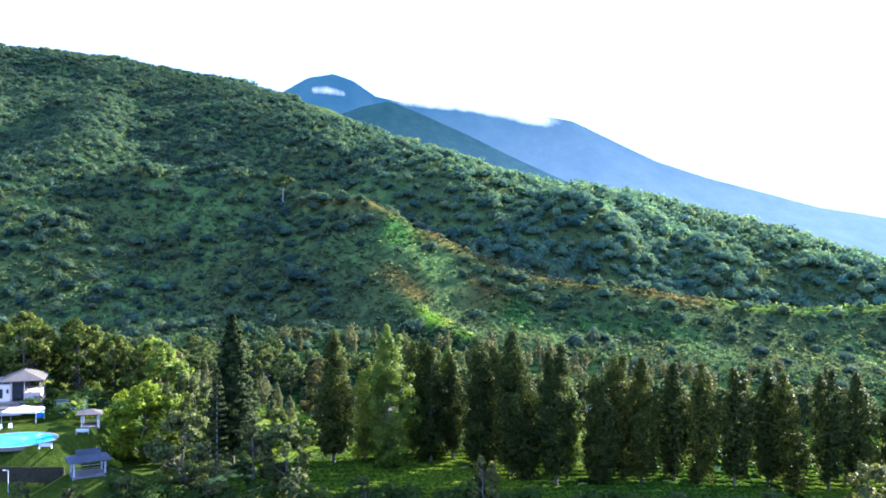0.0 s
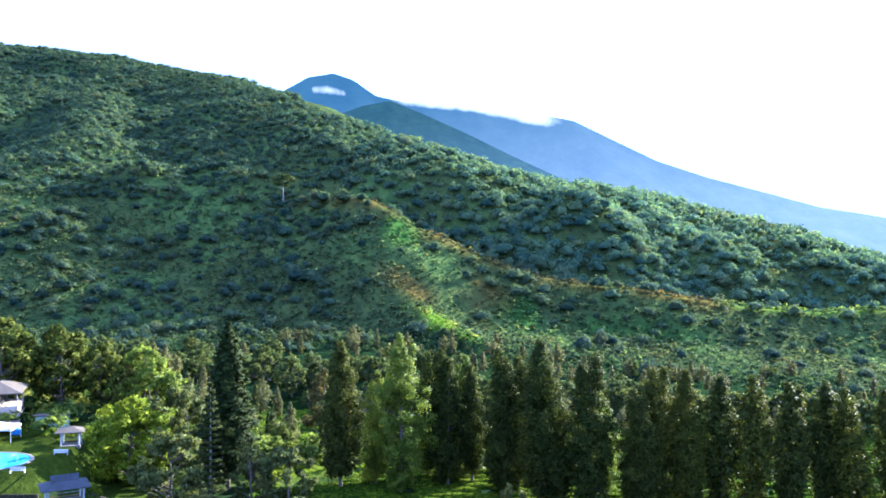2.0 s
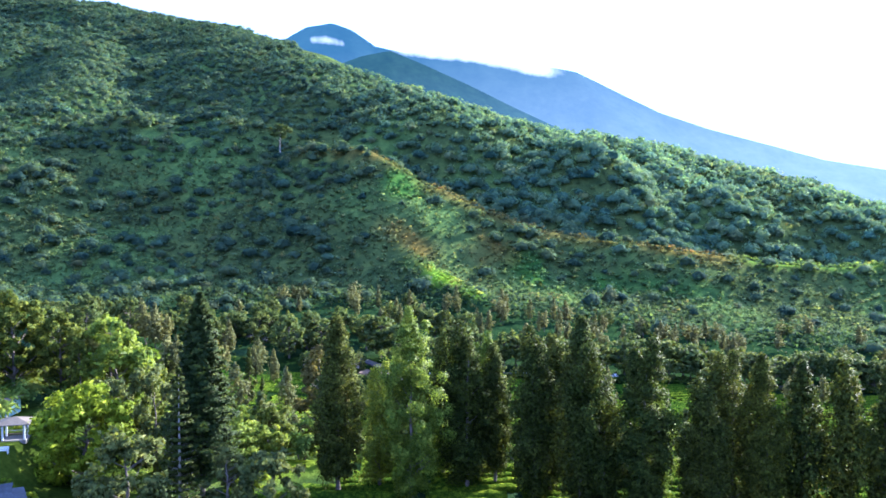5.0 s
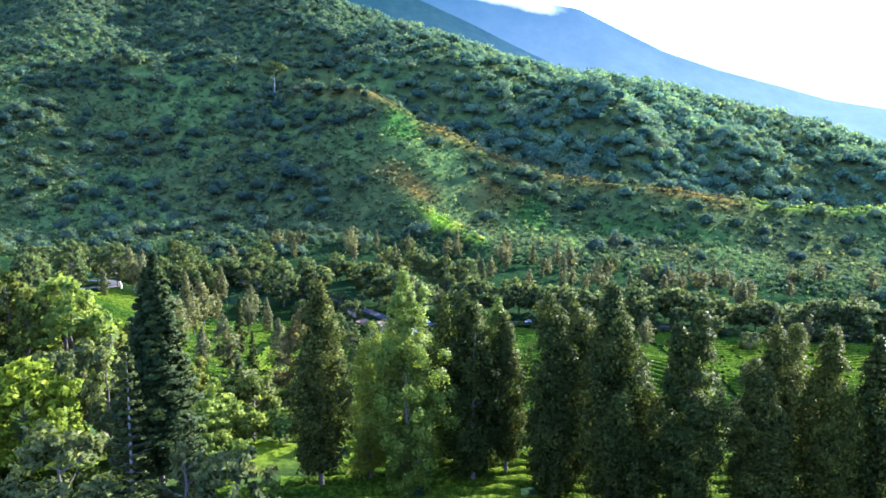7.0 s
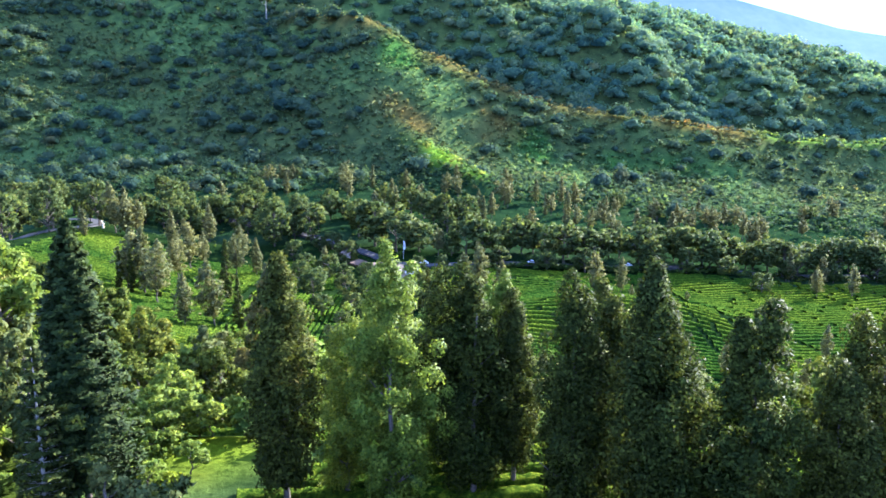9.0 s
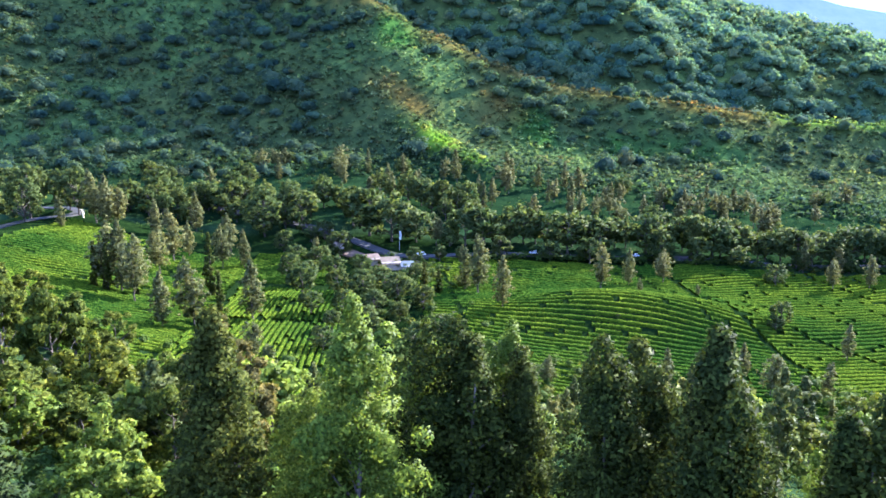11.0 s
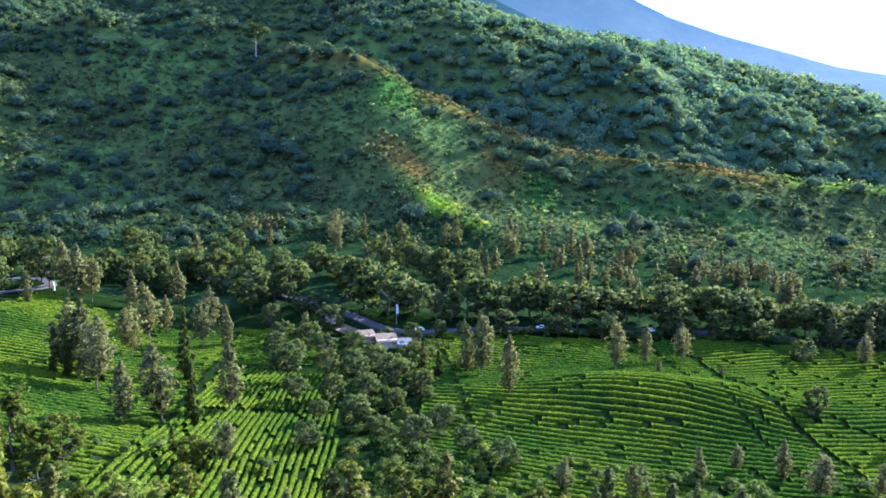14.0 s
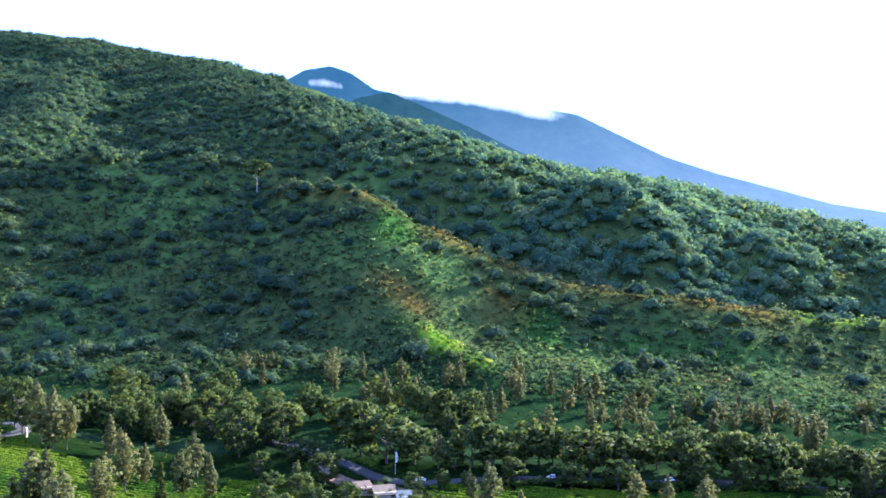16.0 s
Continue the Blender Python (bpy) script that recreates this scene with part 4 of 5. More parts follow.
def crown_models(count, cardsn, seed, squat, lumps, fine):
    """Crowns one unit high: overlapping lobes joined to one uneven body, and blades that stand off it."""
    bm = bmesh.new()
    bmesh.ops.create_icosphere(bm, subdivisions=fine, radius=1.0)
    bm.verts.index_update()
    way = np.array([v.co[:] for v in bm.verts])
    face = np.array([[v.index for v in f.verts] for f in bm.faces])
    bm.free()
    res = []
    for k in range(count):
        g = np.random.default_rng(seed + k)
        e = g.normal(0, 1, (lumps, 3))
        e /= np.linalg.norm(e, axis=1)[:, None]
        e[:, 2] = np.abs(e[:, 2]) * 1.3 - 0.45
        e *= np.array([0.3, 0.3, 0.3 * squat])
        e[:, 2] += 0.1
        r = g.uniform(0.12, 0.22, lumps)

        def reach(d):
            along_d = d @ e.T
            disc = r[None] ** 2 - (e ** 2).sum(1)[None] + along_d ** 2
            return np.where(disc > 0, along_d + np.sqrt(np.clip(disc, 0, None)), 0.12).max(1)

        d = way + g.normal(0, 0.05, way.shape)
        d /= np.linalg.norm(d, axis=1)[:, None]
        body = d * (reach(d) * g.uniform(0.66, 0.92, len(d)))[:, None] + np.array([0, 0, 0.42])
        used = face[(body[face][:, :, 2] > 0.14).any(1)]
        keep, inverse = np.unique(used, return_inverse=True)
        tri = inverse.reshape(-1, 3)
        body, d = body[keep], d[keep]
        fn = np.cross(body[tri[:, 1]] - body[tri[:, 0]], body[tri[:, 2]] - body[tri[:, 0]])
        n = np.zeros_like(body)
        for q in range(3):
            np.add.at(n, tri[:, q], fn)
        n = n / (np.linalg.norm(n, axis=1)[:, None] + 1e-9) * 0.7 + d * 0.4
        b = g.normal(0, 1, (cardsn, 3))
        b[:, 2] = np.where(b[:, 2] < -0.3, -b[:, 2], b[:, 2])
        b /= np.linalg.norm(b, axis=1)[:, None]
        c = b * (reach(b) * g.uniform(0.85, 1.1, cardsn))[:, None] + np.array([0, 0, 0.42])
        res.append((body, n, tri, c, b * 0.8 + np.array([0, 0, 0.3])))
    return res


def scatter(n, x0, x1, y0, y1, keep, seed):
    g = np.random.default_rng(seed)
    x, y = g.uniform(x0, x1, n), g.uniform(y0, y1, n)
    ok = g.random(n) < keep(x, y)
    x, y = x[ok], y[ok]
    return np.stack([x, y, ground_z(x, y)], 1), g


# Tones differ at random, as between kinds of trees.
def crown_tint(g, n, warm=0.06, base=((0.7, 0.8, 0.74), (1.4, 1.26, 0.86))):
    t = g.random(n)[:, None]
    c = np.array(base[0]) * (1 - t) + np.array(base[1]) * t
    odd = g.random(n) < warm
    c[odd] = np.array([1.5, 1.2, 0.8]) * g.uniform(0.7, 1.1, odd.sum())[:, None]
    pale = g.random(n) < 0.05
    c[pale] = np.array([1.35, 1.4, 1.15])
    return c


def seen(x, y):
    """The camera's wedge of view, to which the woods and scrub are limited."""
    return np.abs(x + 5) < 0.54 * y + 30


def wood_density(x, y):
    dm, _ = along(MAIN_CREST, x, y)
    dk, _ = along(KNOLL_CREST, x, y)
    behind = step(0, 25, y - np.interp(x, [q[0] for q in KNOLL_CREST], [q[1] for q in KNOLL_CREST]))
    d = 0.7 + 0.3 * step(-0.3, 0.15, fbm(x, y, 120, 41, 3))
    d = np.maximum(d, 0.97 * step(850, 1060, y + 130 * fbm(x, y, 90, 43, 3)))
    d = d * (0.32 + 0.68 * np.maximum(behind, step(0, 60, y - 900 + 0.2 * x))) + 0.5 * step(60, 0, dm)
    d = d * (1 - 0.2 * step(900, 860, y))
    d = d + 0.8 * np.exp(-((x + 125) / 55) ** 2 - ((y - 895) / 32) ** 2)
    d = np.where((dk < 16) & (x > -75), 0.04, d) * (1 - 0.85 * torn(blob(x, y, -50, 846, 40, 24, 75), 0 * x))
    front = step(-90, -60, x) * step(120, 80, x) * step(800, 780, y)
    d = d * (1 - 0.6 * step(790, 740, y) * step(-20, 30, x))
    return d * (1 - 0.85 * front) * seen(x, y) * (y < np.interp(x, [q[0] for q in MAIN_CREST], [q[1] for q in MAIN_CREST]) + 80)


def jittered(pitch, x0, x1, y0, y1, keep, seed):
    """Places about pitch metres apart, unevenly."""
    g = np.random.default_rng(seed)
    gx, gy = np.meshgrid(np.arange(x0, x1, pitch), np.arange(y0, y1, pitch))
    x, y = gx.ravel() + g.uniform(-0.5, 0.5, gx.size) * pitch, gy.ravel() + g.uniform(-0.5, 0.5, gx.size) * pitch
    ok = g.random(len(x)) < keep(x, y)
    x, y = x[ok], y[ok]
    return np.stack([x, y, ground_z(x, y)], 1), g


FOREST = "dense mixed forest of olive and dark green crowns on the hillsides"
near_models, far_models, low_models = crown_models(8, 160, 300, 1.0, 14, 2), crown_models(8, 76, 310, 0.9, 10, 1), crown_models(6, 15, 330, 0.8, 6, 1)
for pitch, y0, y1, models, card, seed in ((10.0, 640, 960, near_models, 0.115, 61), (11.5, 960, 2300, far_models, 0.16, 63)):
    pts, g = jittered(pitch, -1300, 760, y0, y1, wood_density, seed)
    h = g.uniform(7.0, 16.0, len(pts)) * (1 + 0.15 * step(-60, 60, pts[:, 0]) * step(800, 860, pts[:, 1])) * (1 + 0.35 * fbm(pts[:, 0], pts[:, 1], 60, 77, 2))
    # haze painted in: crowns paler and bluer farther off and to the right
    # shade on the knoll's face painted in as a darker tint
    woods("forest", FOREST, pts - np.array([0, 0, 3.0]), h, (1 - 0.3 * np.exp(-((pts[:, :1] + 125) / 60) ** 2 - ((pts[:, 1:2] - 890) / 35) ** 2)) * crown_tint(g, len(pts)) * (np.array([0.85, 0.88, 0.98]) + np.array([0.68, 0.74, 0.8]) * step(-260, 200, pts[:, :1]) * step(780, 900, pts[:, 1:2])), models, card, seed + 1, M_HAZY_WOODS)


def scrub_density(x, y):
    return seen(x, y) * (1 - 0.75 * wood_density(x, y)) * (y < np.interp(x, [q[0] for q in MAIN_CREST], [q[1] for q in MAIN_CREST]) + 20)


pts, g = jittered(4.7, -620, 520, 640, 1080, scrub_density, 65)
tints = crown_tint(g, len(pts), 0.08, ((0.5, 0.6, 0.5), (1.2, 1.25, 0.85)))
# shade at the hill's lower left foot painted in as darker scrub
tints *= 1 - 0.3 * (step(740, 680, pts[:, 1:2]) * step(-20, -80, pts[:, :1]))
# ground multiplier again, so the sun painted on the ferns tints the scrub too
tints *= (0.35 + 0.5 * cover_and_sun_color(pts[:, 0], pts[:, 1]))
woods("hill_scrub", "low green scrub, ferns and dry brush covering the slopes", pts - np.array([0, 0, 0.8]), g.uniform(2.4, 6.8, len(pts)) * (1 + 0.35 * fbm(pts[:, 0], pts[:, 1], 30, 78, 2)), tints, low_models, 0.26, 66, M_HAZY_WOODS, 0.35)
pts, g = scatter(1500, -130, 150, 182, 372, lambda x, y: seen(x, y) * (1 - 0.9 * ((x < -22) & (x > -84) & (y > 292))) * (1 - 0.9 * ((x < -84) & (y > 340))), 67)
woods("slope_undergrowth", "tangled green undergrowth below the slope trees", pts, g.uniform(2.0, 6.0, len(pts)), crown_tint(g, len(pts), 0.06, ((0.8, 0.9, 0.8), (1.5, 1.5, 1.1))), far_models, 0.13, 68, M_UNDER)
pts, g = scatter(2600, -330, 400, 512, 640, lambda x, y: seen(x, y) * (0.9 - 0.5 * step(560, 545, y)), 69)
woods("valley_scrub", "low dark shrubs and tea between the valley trees", pts, g.uniform(1.2, 2.8, len(pts)), crown_tint(g, len(pts), 0.06, ((0.55, 0.7, 0.6), (0.95, 1.1, 0.85))), low_models, 0.2, 70, M_UNDER)

pts, g = scatter(650, -55, 100, 130, 147, lambda x, y: np.ones(len(x)), 90)
woods("front_undergrowth", "dark tangled shrubs on the bank in front of the tree row", pts, g.uniform(1.6, 3.8, len(pts)), crown_tint(g, len(pts), 0.04, ((0.5, 0.6, 0.55), (0.9, 0.95, 0.8))), far_models, 0.15, 91, M_UNDER)

road_y = lambda x: np.interp(x, [0, 30, 82, 160, 280, 430], [510, 522, 531, 544, 562, 585])
pts, g = scatter(5000, 8, 330, 505, 580, lambda x, y: (y < road_y(x) - 4) & (y > road_y(x) - 10), 80)
woods("roadside_scrub", "dark shrubs and tall grass along the valley road", pts, g.uniform(2.6, 5.0, len(pts)), crown_tint(g, len(pts), 0.06, ((0.5, 0.6, 0.6), (0.9, 0.95, 0.85))), low_models, 0.2, 81, M_UNDER)

pts, g = scatter(800, -72, 12, 296, 500, lambda x, y: (x > -24 - (y - 300) * 0.12) * (1 - 0.8 * (x > -8) * (y > 345)), 83)
woods("hollow_scrub", "dark olive shrubs filling the hollow between the tea fields", pts, g.uniform(2.0, 5.0, len(pts)), crown_tint(g, len(pts), 0.1, ((0.7, 0.75, 0.75), (1.1, 1.1, 0.95))), far_models, 0.14, 84, M_UNDER)

# the lone tall tree above the knoll
lone = grow("emergent_tree", 1, domed, M_PALEBARK, M_SHADE, "lone tall tree with a bare pale trunk above the knoll", "hill trees", 240,
            height=30.0, radius=11.0, count=1600, size=1.3, clumps=16, bare=0.5, loose=0.26, corners=3)
lone.at(-176, 950, 36, rng)


# ---- tea ----
def tea_material():
    m, n, l, p = material("tea_leaf")
    fine, mid = noise_tex(n, l, 1.5, 8, 0.75), noise_tex(n, l, 0.02, 5)
    a = ramp(n, [(0.36, (0.008, 0.021, 0.0035)), (0.5, (0.026, 0.049, 0.005)), (0.66, (0.1, 0.13, 0.008))])
    l.new(fine.outputs["Fac"], a.inputs["Fac"])
    b = ramp(n, [(0.4, (0.62, 0.8, 0.85)), (0.6, (1.5, 1.35, 0.8))])
    l.new(mid.outputs["Fac"], b.inputs["Fac"])
    l.new(mix(n, l, a.outputs["Color"], b.outputs["Color"], 1.0, "MULTIPLY"), p.inputs["Base Color"])
    p.inputs["Roughness"].default_value = 0.9
    p.inputs["Specular IOR Level"].default_value = 0.0
    bump(n, l, p, fine.outputs["Fac"], 1.0, 0.5)
    return m


M_TEA = tea_material()


def hedge_run(line, width, height, g):
    """A stretch of clipped bushes, grown together, that follows the ground along the line."""
    pts = np.array(line)
    d = np.gradient(pts, axis=0)
    d /= np.linalg.norm(d, axis=1)[:, None] + 1e-9
    side = np.stack([-d[:, 1], d[:, 0]], 1)
    prof = [(-0.5, -0.3), (-0.5, 0.6), (-0.22, 1.0), (0.22, 1.0), (0.5, 0.6), (0.5, -0.3)]
    n, k = len(pts), len(prof)
    swell = np.where(np.arange(n) % 2 == 0, 1.0, 0.72) * (1 + g.normal(0, 0.1, n))
    verts = np.zeros((n, k, 3))
    gzs = ground_z(pts[:, 0], pts[:, 1])
    for j, (s, h) in enumerate(prof):
        w = s * width * swell * (1 + g.normal(0, 0.08, n))
        verts[:, j, :2] = pts + side * w[:, None] + g.normal(0, 0.07, (n, 2))
        verts[:, j, 2] = gzs + (h * height * (0.5 + 0.5 * swell) * (1 + g.normal(0, 0.12, n)) if h > 0 else -0.8)
    faces = [(i * k + j, i * k + j + 1, (i + 1) * k + j + 1, (i + 1) * k + j) for i in range(n - 1) for j in range(k - 1)]
    faces += [tuple(range(k)), tuple((n - 1) * k + j for j in reversed(range(k)))]
    return verts.reshape(-1, 3).tolist(), faces


def tea_field(x0, x1, y0, y1, angle, pitch, bend, inside, seed, pace=1.2):
    """Rows of tea side by side, gently curved, cut by footpaths."""
    g = np.random.default_rng(seed)
    cx, cy, ca, sa = (x0 + x1) / 2, (y0 + y1) / 2, math.cos(radians(angle)), math.sin(radians(angle))
    half = math.hypot(x1 - x0, y1 - y0) / 2
    for v in np.arange(-half, half, pitch):
        u = np.arange(-half, half, pace)
        w = v + bend * np.sin(u / 55.0 + v / 60.0) + 2.0 * fbm(u, np.full_like(u, v), 45, seed, 2)
        x, y = cx + u * ca - w * sa, cy + u * sa + w * ca
        ok = (x > x0) & (x < x1) & (y > y0) & (y < y1) & inside(x, y)
        ok &= np.abs((u + 0.25 * v + 400) % 96 - 48) > 0.45
        ok &= g.random(len(u)) > 0.022
        run, verts, faces = [], [], []
        for i in range(len(u)):
            if ok[i]:
                run.append((x[i], y[i]))
            if (not ok[i] or i == len(u) - 1) and run:
                if len(run) > 3:
                    hv, hf = hedge_run(run, pitch * 0.84, 0.85, g)
                    faces += [tuple(len(verts) + k for k in f) for f in hf]
                    verts += hv
                run = []
        if verts:
            tagged(mesh_object("tea_hedge", verts, faces, M_TEA, True), "clipped row of bright green tea bushes on the slope", "hedge", "tea rows")


tea_field(-12, 140, 340, 524, -8, 3.3, 5.0, lambda x, y: (y < 509 + 0.15 * x) & (x < 121 - (y - 372) * 0.14), 71)
tea_field(90, 320, 340, 552, 22, 3.3, 2.0, lambda x, y: (x > 122.5 - (y - 372) * 0.14) & (y < 514 + 0.13 * x), 72)
tea_field(-84, -22, 286, 445, 84, 1.75, 7.0, lambda x, y: (x < -26 - (y - 300) * 0.12) & (y < 440), 73)
tea_field(-172, -76, 318, 492, 20, 3.0, 3.0, lambda x, y: (x < -83 - (y - 352) * 0.05), 74)
tea_field(-40, 92, 143, 200, 4, 3.0, 1.0, lambda x, y: (x + 32) ** 2 + (y - 182) ** 2 > 150, 75)
tea_field(-100, -52, 446, 500, -8, 2.6, 3.0, lambda x, y: x > -90, 76)


# ---- built things ----
M_WALL = plain_material("white_plaster", (0.62, 0.54, 0.42), 0.8, 3.0, 0.06, 0.1)
M_ROOF = plain_material("grey_brown_shingle", (0.1, 0.085, 0.066), 0.85, 5.0, 0.25, 0.3)
M_WOOD = plain_material("brown_timber", (0.2, 0.12, 0.07), 0.7, 5.0, 0.3, 0.2)
M_PALEWOOD = plain_material("pale_timber", (0.45, 0.38, 0.3), 0.75, 5.0, 0.2, 0.2)
M_SLATE = plain_material("blue_grey_roof", (0.045, 0.05, 0.058), 0.8, 4.0, 0.25, 0.15)
M_CANVAS = plain_material("white_canvas", (0.6, 0.61, 0.62), 0.8, 1.5, 0.05, 0.05)
M_STONE = plain_material("dark_stone", (0.04, 0.036, 0.018), 0.9, 2.0, 0.4, 0.6)
M_PAVING = plain_material("pale_paving", (0.15, 0.14, 0.125), 0.85, 2.0, 0.15, 0.2)
M_ASPHALT = plain_material("asphalt", (0.05, 0.05, 0.053), 0.9, 1.5, 0.3, 0.3)
M_TIN = plain_material("weathered_tin", (0.15, 0.115, 0.08), 0.8, 2.0, 0.25, 0.1)
M_RUST = plain_material("rusty_tin", (0.14, 0.1, 0.075), 0.7, 2.0, 0.35, 0.15)
M_GREYTIN = plain_material("blue_grey_tin", (0.12, 0.14, 0.15), 0.8, 2.0, 0.25, 0.1)
M_SOIL = plain_material("trodden_soil", (0.12, 0.085, 0.06), 0.95, 1.2, 0.3, 0.4)
M_DARK = plain_material("near_black", (0.03, 0.03, 0.032), 0.6, 2.0, 0.2, 0.0)
M_BLUE = plain_material("blue_sheet", (0.05, 0.2, 0.55), 0.5, 2.0, 0.15, 0.1)
M_GREENWALL = plain_material("pale_green_paint", (0.32, 0.46, 0.4), 0.8, 2.0, 0.12, 0.1)
M_METAL = plain_material("white_paint_metal", (0.45, 0.46, 0.47), 0.45, 3.0, 0.06, 0.0)
M_TYRE = plain_material("black_rubber", (0.02, 0.02, 0.02), 0.9, 8.0, 0.2, 0.1)


def glass_material():
    m, n, l, p = material("window_glass")
    p.inputs["Base Color"].default_value = (0.02, 0.03, 0.035, 1)
    p.inputs["Roughness"].default_value, p.inputs["Specular IOR Level"].default_value = 0.06, 0.8
    return m


def water_material():
    m, n, l, p = material("pool_water")
    fine = noise_tex(n, l, 1.6, 4)
    r = ramp(n, [(0.35, (0.05, 0.3, 0.42)), (0.7, (0.13, 0.46, 0.55))])
    l.new(fine.outputs["Fac"], r.inputs["Fac"])
    l.new(r.outputs["Color"], p.inputs["Base Color"])
    p.inputs["Roughness"].default_value = 0.08
    bump(n, l, p, fine.outputs["Fac"], 0.15, 0.05)
    return m


M_GLASS, M_WATER = glass_material(), water_material()


def box(bm, x0, x1, y0, y1, z0, z1, bevel=0.03):
    vs = bmesh.ops.create_cube(bm, size=1.0)["verts"]
    for v in vs:
        v.co = Vector((x0 + (v.co.x + 0.5) * (x1 - x0), y0 + (v.co.y + 0.5) * (y1 - y0), z0 + (v.co.z + 0.5) * (z1 - z0)))
    if bevel:
        es = list({e for v in vs for e in v.link_edges})
        bmesh.ops.bevel(bm, geom=es, offset=bevel, segments=1, affect="EDGES")
    return bm


def part(name, bm, mat, parent, label=""):
    me = bpy.data.meshes.new(name)
    bm.to_mesh(me)
    bm.free()
    me.materials.append(mat)
    ob = new(name, me)
    ob.parent = parent
    if label:
        ob["label"] = label
    return ob


def boxed(name, mat, parent, *dims, label="", bevel=0.03):
    return part(name, box(bmesh.new(), *dims, bevel), mat, parent, label)


def hip_roof(bm, x0, x1, y0, y1, z, rise, over, thick=0.18):
    """A hipped roof over the rectangle, its eaves overhanging."""
    x0, x1, y0, y1 = x0 - over, x1 + over, y0 - over, y1 + over
    k = min(x1 - x0, y1 - y0) / 2
    if x1 - x0 >= y1 - y0:
        ridge_pts = [(x0 + k, (y0 + y1) / 2), (x1 - k, (y0 + y1) / 2)]
    else:
        ridge_pts = [((x0 + x1) / 2, y0 + k), ((x0 + x1) / 2, y1 - k)]
    low = [bm.verts.new((x, y, z)) for x, y in ((x0, y0), (x1, y0), (x1, y1), (x0, y1))]
    eave = [bm.verts.new((x, y, z + thick)) for x, y in ((x0, y0), (x1, y0), (x1, y1), (x0, y1))]
    top = [bm.verts.new((x, y, z + thick + rise)) for x, y in ridge_pts]
    bm.faces.new(list(reversed(low)))
    for i in range(4):
        bm.faces.new((low[i], low[(i + 1) % 4], eave[(i + 1) % 4], eave[i]))
    if x1 - x0 >= y1 - y0:
        quads = [(eave[0], eave[1], top[1], top[0]), (eave[1], eave[2], top[1]), (eave[2], eave[3], top[0], top[1]), (eave[3], eave[0], top[0])]
    else:
        quads = [(eave[0], eave[1], top[0]), (eave[1], eave[2], top[1], top[0]), (eave[2], eave[3], top[1]), (eave[3], eave[0], top[0], top[1])]
    for q in quads:
        bm.faces.new(q)
    return bm


def window(parent, x0, x1, z0, z1, y, mat=None):
    fr = bmesh.new()
    for d in ((x0, x0 + 0.1, z0, z1), (x1 - 0.1, x1, z0, z1), (x0 + 0.1, x1 - 0.1, z1 - 0.1, z1), (x0 + 0.1, x1 - 0.1, z0, z0 + 0.1)):
        box(fr, d[0], d[1], y - 0.1, y + 0.02, d[2], d[3], 0)
    w = part("window", fr, M_PALEWOOD, parent)
    boxed("pane", M_GLASS, w, x0 + 0.1, x1 - 0.1, y - 0.05, y - 0.02, z0 + 0.1, z1 - 0.1, bevel=0)
    return w


def house():
    """Two-storey villa over the pool: white lower walls, timbered upper balcony, shingle hip roof. Its own frame: x to the right, y back."""
    h = new("house")
    tagged(h, "white two-storey villa with brown shingle roof and balcony", "house")
    h.matrix_basis = pose(-93.2, 184.9, 83.8, 0, 0, 20)
    boxed("ground_floor_wall", M_WALL, h, -20, 2.5, 0, 11, -0.4, 3.6)
    boxed("upper_wall", M_WALL, h, -20, 0.5, 0.3, 11, 3.92, 7.6, label="white upper wall with small windows")
    boxed("balcony_floor", M_PAVING, h, -20, 6.8, -1.0, 11.0, 3.62, 3.9)
    boxed("balcony_rail", M_PALEWOOD, h, 3.3, 6.4, 0.6, 10.5, 3.92, 5.6, label="beige panelled balcony railing")
    # solid near-black block put in for the shade inside the balcony
    boxed("opening_shade", M_DARK, h, 0.55, 3.25, 1.2, 10.4, 3.92, 7.7, bevel=0, label="solid dark block standing in for the shade inside the balcony")
    for x in (0.7, 3.2, 6.3):
        for y in (0.5, 10.3):
            boxed("post", M_PALEWOOD, h, x - 0.12, x + 0.12, y - 0.12, y + 0.12, 3.9, 8.1)
    part("roof", hip_roof(bmesh.new(), -0.6, 6.3, 0.4, 11, 8.1, 1.8, 0.9), M_ROOF, h)
    boxed("roof_terrace", M_PAVING, h, -20, -1.6, 0.1, 11, 7.64, 7.9)
    for k in range(24):
        boxed("baluster", M_WOOD, h, -19.8 + k * 0.75, -19.5 + k * 0.75, 0.2, 0.4, 7.9, 8.8)
    boxed("parapet_rail", M_WOOD, h, -20, -1.65, 0.12, 0.48, 8.8, 9.05)
    window(h, -2.0, -0.9, 4.6, 6.7, 0.28)
    window(h, -6.5, -5.0, 4.6, 6.7, 0.28)
    window(h, -0.35, 0.25, 5.6, 6.6, 0.28)
    boxed("door", M_WOOD, h, -4.6, -3.2, -0.08, 0.0, 0.0, 2.2, bevel=0)
    boxed("lean_to_roof", M_ROOF, h, -2.0, 7.2, -4.6, -1.05, 3.0, 3.2, label="flat grey lean-to roof beside the tent")
    for x in (-1.8, 7.0):
        boxed("lean_to_post", M_PALEWOOD, h, x - 0.1, x + 0.1, -4.5, -4.3, 0.0, 2.9)
    return h


